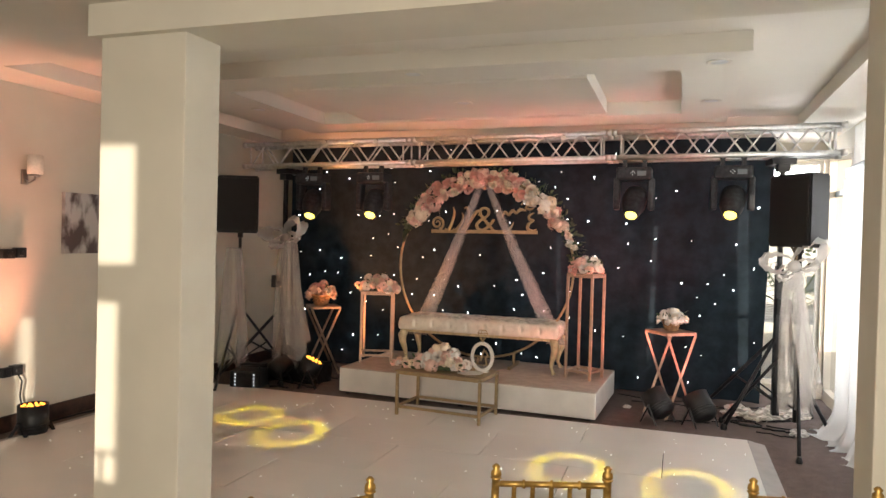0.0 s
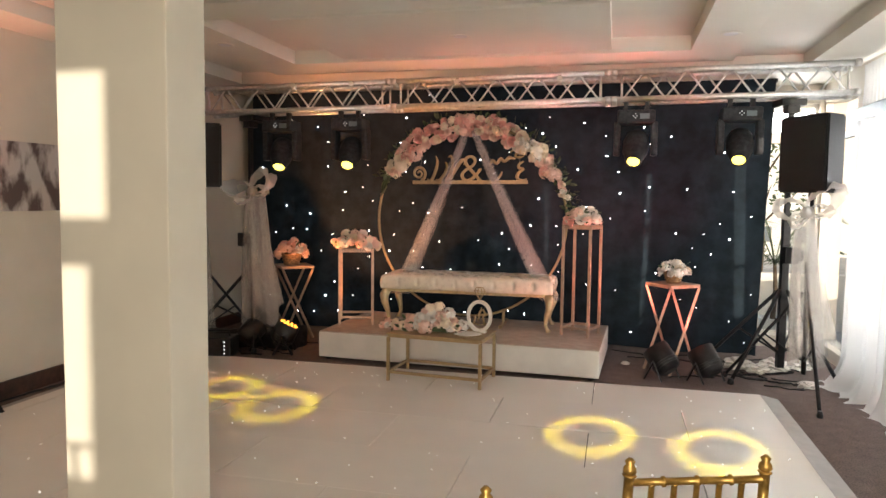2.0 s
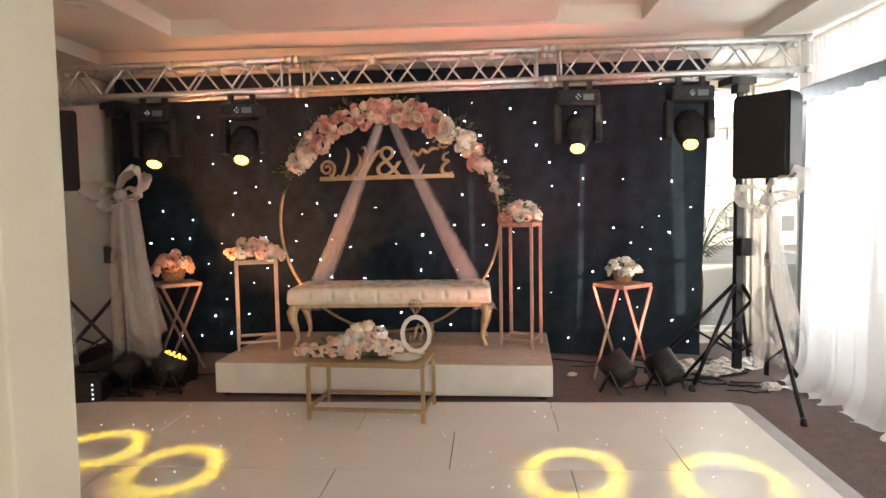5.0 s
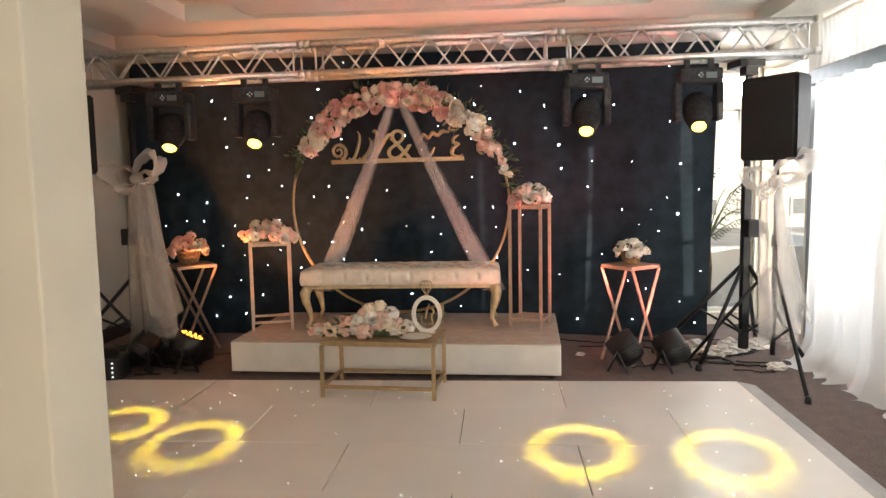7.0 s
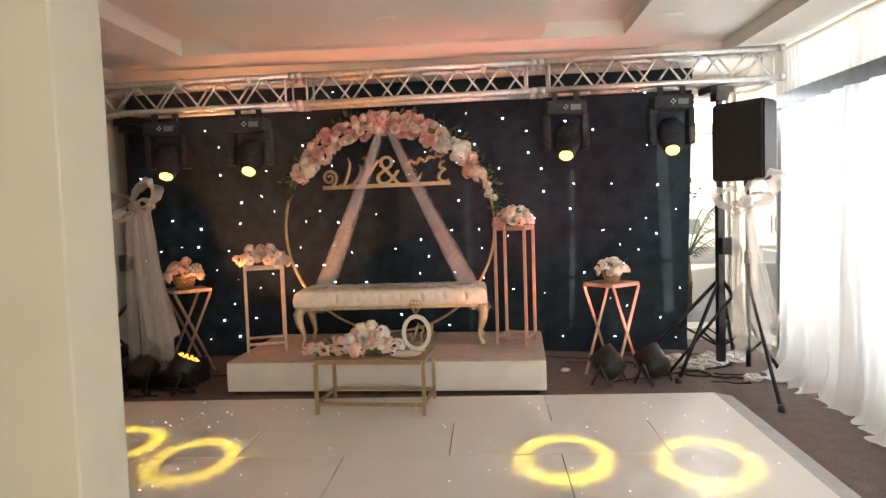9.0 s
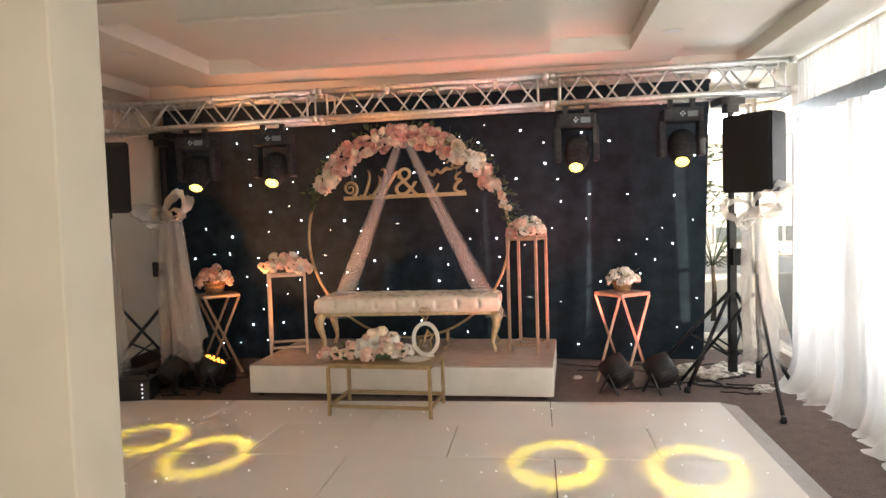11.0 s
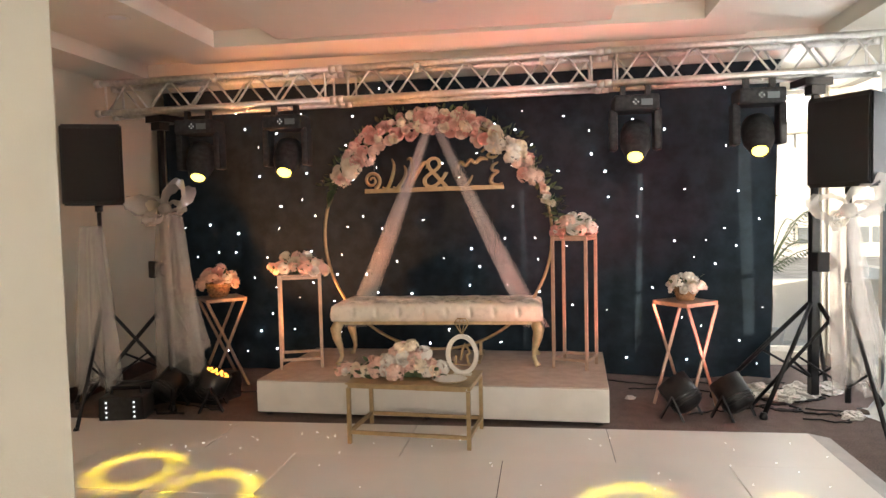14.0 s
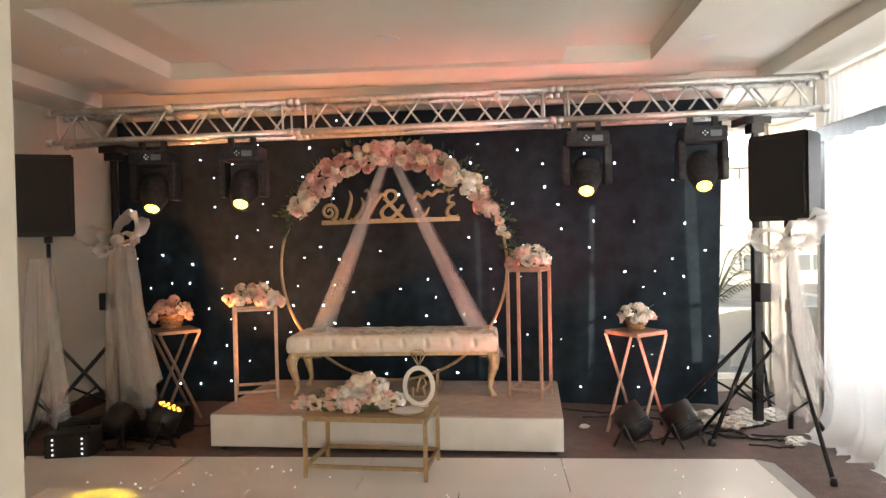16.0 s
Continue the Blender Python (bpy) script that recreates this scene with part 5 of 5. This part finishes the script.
for sx in (-0.12, 0.12):
    for sy in (-0.1, 0.1):
        bm = bmesh.new()
        turned(bm, [(0.014, 0.0), (0.014, 0.018)], 8, pose(sx, sy, 0))
        part("foot", bm, "black", bx)
case = thing("equipment_case", "dark soft equipment bag on the carpet", "equipment bag", pose(-3.86, 6.98, 0, 0, 0, -15))
bm = bmesh.new()
t = bmesh.new()
box(t, (-0.30, -0.14, 0.001), (0.30, 0.16, 0.22))
bmesh.ops.subdivide_edges(t, edges=t.edges[:], cuts=5, use_grid_fill=True)
for v in t.verts:
    if v.co.z > 0.01:
        v.co += Vector((noise.noise(v.co * 9), noise.noise(v.co * 9 + Vector((5, 0, 0))), noise.noise(v.co * 7 + Vector((0, 5, 0))))) * 0.035
join(bm, t)
part("bag", bm, "black", case)


bag2 = thing("equipment_bag", "dark folded equipment cover on the carpet", "equipment bag", pose(-4.30, 6.86, 0, 0, 0, 25))
bm = bmesh.new()
t = bmesh.new()
box(t, (-0.22, -0.13, 0.001), (0.22, 0.15, 0.15))
bmesh.ops.subdivide_edges(t, edges=t.edges[:], cuts=5, use_grid_fill=True)
for v in t.verts:
    if v.co.z > 0.01:
        v.co += Vector((noise.noise(v.co * 11 + Vector((9, 0, 0))), noise.noise(v.co * 10), noise.noise(v.co * 8 + Vector((0, 7, 0))))) * 0.04
join(bm, t)
part("cover", bm, "black", bag2)


# ---- cables and scraps on the carpet ----
def cable(pts, seed, rad=0.006, label="loose black cable lying on the carpet"):
    r = random.Random(seed)
    out = []
    for p, q in zip(pts, pts[1:]):
        for k in range(8):
            f = k / 8
            out.append(Vector(p).lerp(Vector(q), f) + Vector((r.uniform(-0.02, 0.02), r.uniform(-0.02, 0.02), 0)))
    out.append(Vector(pts[-1]))
    for v in out:
        v.z = max(v.z, rad)
    bm = bmesh.new()
    tube(bm, out, rad, 6)
    tagged(part("cable", bm, "cable", None), label, "cable", "loose cables")


cable([(0.45, 6.9, 0), (0.7, 7.1, 0), (0.62, 7.4, 0), (0.95, 7.55, 0), (1.2, 7.3, 0)], 1)
cable([(0.02, 6.75, 0), (0.25, 6.85, 0), (0.42, 6.85, 0)], 2)
cable([(-0.45, 7.75, 0), (-0.1, 7.6, 0), (0.3, 7.7, 0), (0.7, 7.45, 0)], 3)
cable([(0.8, 6.7, 0), (1.05, 6.6, 0), (1.2, 6.85, 0), (0.9, 6.95, 0)], 4)
cable([(-4.3, 6.6, 0), (-4.05, 6.85, 0), (-3.75, 6.7, 0), (-3.5, 6.62, 0)], 5)
cable([(-4.4, 7.2, 0), (-4.1, 7.3, 0), (-3.7, 7.15, 0), (-3.3, 7.2, 0)], 6)
cable([(-4.80, 4.25, 0), (-4.79, 4.9, 0), (-4.78, 5.6, 0), (-4.6, 6.2, 0)], 7, 0.008)
cable([(0.62, 7.25, 0), (0.80, 7.42, 0), (1.05, 7.40, 0), (1.12, 7.22, 0), (0.92, 7.12, 0), (0.78, 7.26, 0), (0.96, 7.45, 0), (1.25, 7.55, 0)], 11, 0.009)
cable([(0.58, 6.98, 0), (0.72, 6.86, 0), (0.86, 6.92, 0), (0.80, 7.05, 0), (0.66, 7.02, 0), (0.70, 6.90, 0), (0.98, 6.80, 0), (1.22, 6.74, 0)], 12, 0.008)
cable([(-0.30, 7.45, 0), (0.05, 7.52, 0), (0.35, 7.38, 0), (0.52, 7.50, 0), (0.74, 7.60, 0), (1.0, 7.72, 0)], 13)
cable([(-4.38, 6.40, 0), (-4.20, 6.62, 0), (-4.28, 6.78, 0), (-4.10, 6.68, 0), (-3.95, 6.50, 0), (-3.75, 6.52, 0)], 14, 0.008)
r = random.Random(3)
for cx, cy, sz, lab in ((0.68, 7.30, 0.12, "beige crumpled cloth cover among the cables"), (0.84, 7.16, 0.10, "beige crumpled cloth cover among the cables"), (1.22, 7.42, 0.11, "crumpled white tulle heap on the carpet"), (0.98, 7.30, 0.13, "crumpled white tulle heap on the carpet"), (1.13, 6.72, 0.07, "crumpled white tulle scrap by the stand"), (-0.33, 7.15, 0.035, "small white tissue scrap on the carpet")):
    bm = bmesh.new()
    bmesh.ops.create_icosphere(bm, subdivisions=4, radius=1)
    for v in bm.verts:
        q = v.co.copy()
        k = 1 + 0.55 * noise.noise(q * 2.3 + Vector((cx * 9, 0, 0))) + 0.25 * noise.noise(q * 6)
        v.co = Vector((q.x * k * sz, q.y * k * sz * 0.7, max(0.0, (q.z * k * 0.5 + 0.28) * sz)))
    tagged(part("crumpled_cloth", bm, "platform", None), lab, "fabric").location = (cx, cy, 0.001)

# ---- west wall: picture, sconce, socket boxes ----
pic = thing("wall_picture", "frameless canvas with a grey and brown abstract city", "picture", pose(XL + 0.001, 5.04, 1.665))
bm = bmesh.new()
soft_box(bm, (0.0, -0.37, -0.262), (0.035, 0.37, 0.262), 0.003)
part("canvas", bm, "painting", pic)
sc = thing("wall_sconce", "wall sconce with a white drum shade and nickel arm", "wall lamp", pose(XL, 4.30, 2.02))
bm = bmesh.new()
soft_box(bm, (0.001, -0.03, -0.06), (0.016, 0.03, 0.06), 0.004)
part("backplate", bm, "chrome", sc)
bm = bmesh.new()
tube(bm, [(0.015, 0, -0.02), (0.06, 0, -0.045), (0.115, 0, -0.02), (0.12, 0, 0.02)], 0.008, 8)
turned(bm, [(0.04, 0.005), (0.045, 0.012), (0.02, 0.03)], 14, pose(0.12, 0, 0))
part("arm", bm, "chrome", sc)
bm = bmesh.new()
turned(bm, [(0.057, 0.02), (0.057, 0.17), (0.054, 0.17), (0.054, 0.022)], 24, pose(0.12, 0, 0))
part("shade", bm, "shade", sc)
for z, w in ((1.37, 0.20), (0.44, 0.17)):
    b = thing("socket_box", "black surface-mounted socket box on the wall", "socket box", pose(XL, 4.19, z), "socket boxes on the wall")
    bm = bmesh.new()
    soft_box(bm, (0.001, -w / 2, 0), (0.05, w / 2 - 0.09, 0.075), 0.006)
    soft_box(bm, (0.001, w / 2 - 0.085, 0.005), (0.06, w / 2, 0.085), 0.006)
    part("housing", bm, "black", b)
    for yy in (-w / 4, w / 2 - 0.045):
        bm = bmesh.new()
        turned(bm, [(0.02, 0.0), (0.022, 0.008), (0.018, 0.012)], 12, pose(0.058, yy, 0.04, 0, 90))
        part("plug", bm, "black", b)
bm = bmesh.new()
tube(bm, [(XL + 0.055, 4.23, 0.46), (XL + 0.09, 4.24, 0.40), (XL + 0.06, 4.25, 0.28), (XL + 0.08, 4.26, 0.15), (XL + 0.13, 4.27, 0.06), (XL + 0.09, 4.24, 0.008)], 0.007, 8)
tagged(part("cable", bm, "cable", None), "black cable hanging from a socket box", "cable", "loose cables")


# ---- downlights ----
def downlight(x, y, z):
    d = thing("downlight", "round white recessed ceiling downlight, switched off", "ceiling light", pose(x, y, z), "ceiling downlights")
    bm = bmesh.new()
    turned(bm, [(0.075, 0.0), (0.077, -0.003), (0.067, -0.005), (0.058, -0.002)], 24)
    part("trim_ring", bm, "ceiling", d)
    bm = bmesh.new()
    turned(bm, [(0.057, -0.0005), (0.050, -0.003), (0.01, -0.004)], 20)
    part("diffuser", bm, "downlight", d)


for x, y in ((-1.68, 4.60), (0.31, 4.70), (0.31, 5.93), (-1.63, 5.65), (-3.56, 5.59), (-3.56, 4.60)):
    downlight(x, y, ZA - 0.0005)


# ---- gold banqueting chairs ----
def bamboo(bm, p, q, r0, n=4):
    """A turned bar with ring swellings like bamboo."""
    p, q = Vector(p), Vector(q)
    pts, rad = [], []
    for i in range(n + 1):
        f = i / n
        for df, k in ((-0.018, 1.0), (-0.008, 1.45), (0.008, 1.45), (0.018, 1.0)):
            g_ = f + df
            if 0 <= g_ <= 1:
                pts.append(p.lerp(q, g_))
                rad.append(r0 * k)
    pts, rad = [p] + pts + [q], [r0] + rad + [r0]
    tube(bm, pts, rad, 10)


def chair():
    c = thing("banquet_chair", "gold bamboo-style banquet chair with a slatted back", "chair", None, "gold banquet chairs")
    W = 0.172
    for s in (-1, 1):
        bm = bmesh.new()
        bamboo(bm, (s * 0.185, -0.20, 0), (s * 0.180, -0.17, 0.45), 0.013, 3)
        bamboo(bm, (s * 0.180, -0.17, 0.45), (s * W, -0.215, 0.885), 0.0125, 5)
        turned(bm, [(0.010, 0.0), (0.017, 0.008), (0.015, 0.020), (0.009, 0.026), (0.013, 0.034), (0.005, 0.042)], 12, pose(s * W, -0.2155, 0.882))
        part("back_post", bm, "chairgold", c)
        bm = bmesh.new()
        bamboo(bm, (s * 0.195, 0.20, 0), (s * 0.19, 0.19, 0.44), 0.0135, 4)
        part("front_leg", bm, "chairgold", c)
        for z in (0.14, 0.26):
            bm = bmesh.new()
            bamboo(bm, (s * 0.183, -0.19, z), (s * 0.193, 0.195, z), 0.008, 3)
            part("stretcher", bm, "chairgold", c)
    for y, z in ((-0.19, 0.18), (0.195, 0.18), (0.195, 0.30)):
        bm = bmesh.new()
        bamboo(bm, (-0.185, y, z), (0.185, y, z), 0.008, 3)
        part("stretcher", bm, "chairgold", c)
    for z, y, w in ((0.862, -0.213, W), (0.800, -0.206, W), (0.53, -0.178, 0.178)):
        bm = bmesh.new()
        bamboo(bm, (-w, y, z), (w, y, z), 0.0095 if z > 0.84 else 0.0085, 4)
        part("back_rail", bm, "chairgold", c)
    for k in range(5):
        f = (k + 1) / 6 * 2 - 1
        bm = bmesh.new()
        bamboo(bm, (f * 0.178, -0.178, 0.53), (f * W, -0.2125, 0.858), 0.0075, 3)
        part("spindle", bm, "chairgold", c)
    bm = bmesh.new()
    soft_box(bm, (-0.205, -0.19, 0.425), (0.205, 0.215, 0.452), 0.01)
    part("seat", bm, "chairgold", c)
    bm = bmesh.new()
    soft_box(bm, (-0.19, -0.165, 0.452), (0.19, 0.20, 0.492), 0.018, 3)
    part("cushion", bm, "satin", c, "ivory seat cushion")
    return c


first = chair()
m0 = pose(-0.245, 2.19, 0, 0, 0, 19) @ pose(0, 0.2155, 0)
first.matrix_world = m0
copy_thing(first, pose(-0.825, 1.745, 0, 0, 0, 50) @ pose(0, 0.2155, 0))
copy_thing(first, pose(0.505, 2.34, 0, 0, 0, 10) @ pose(0, 0.2155, 0))
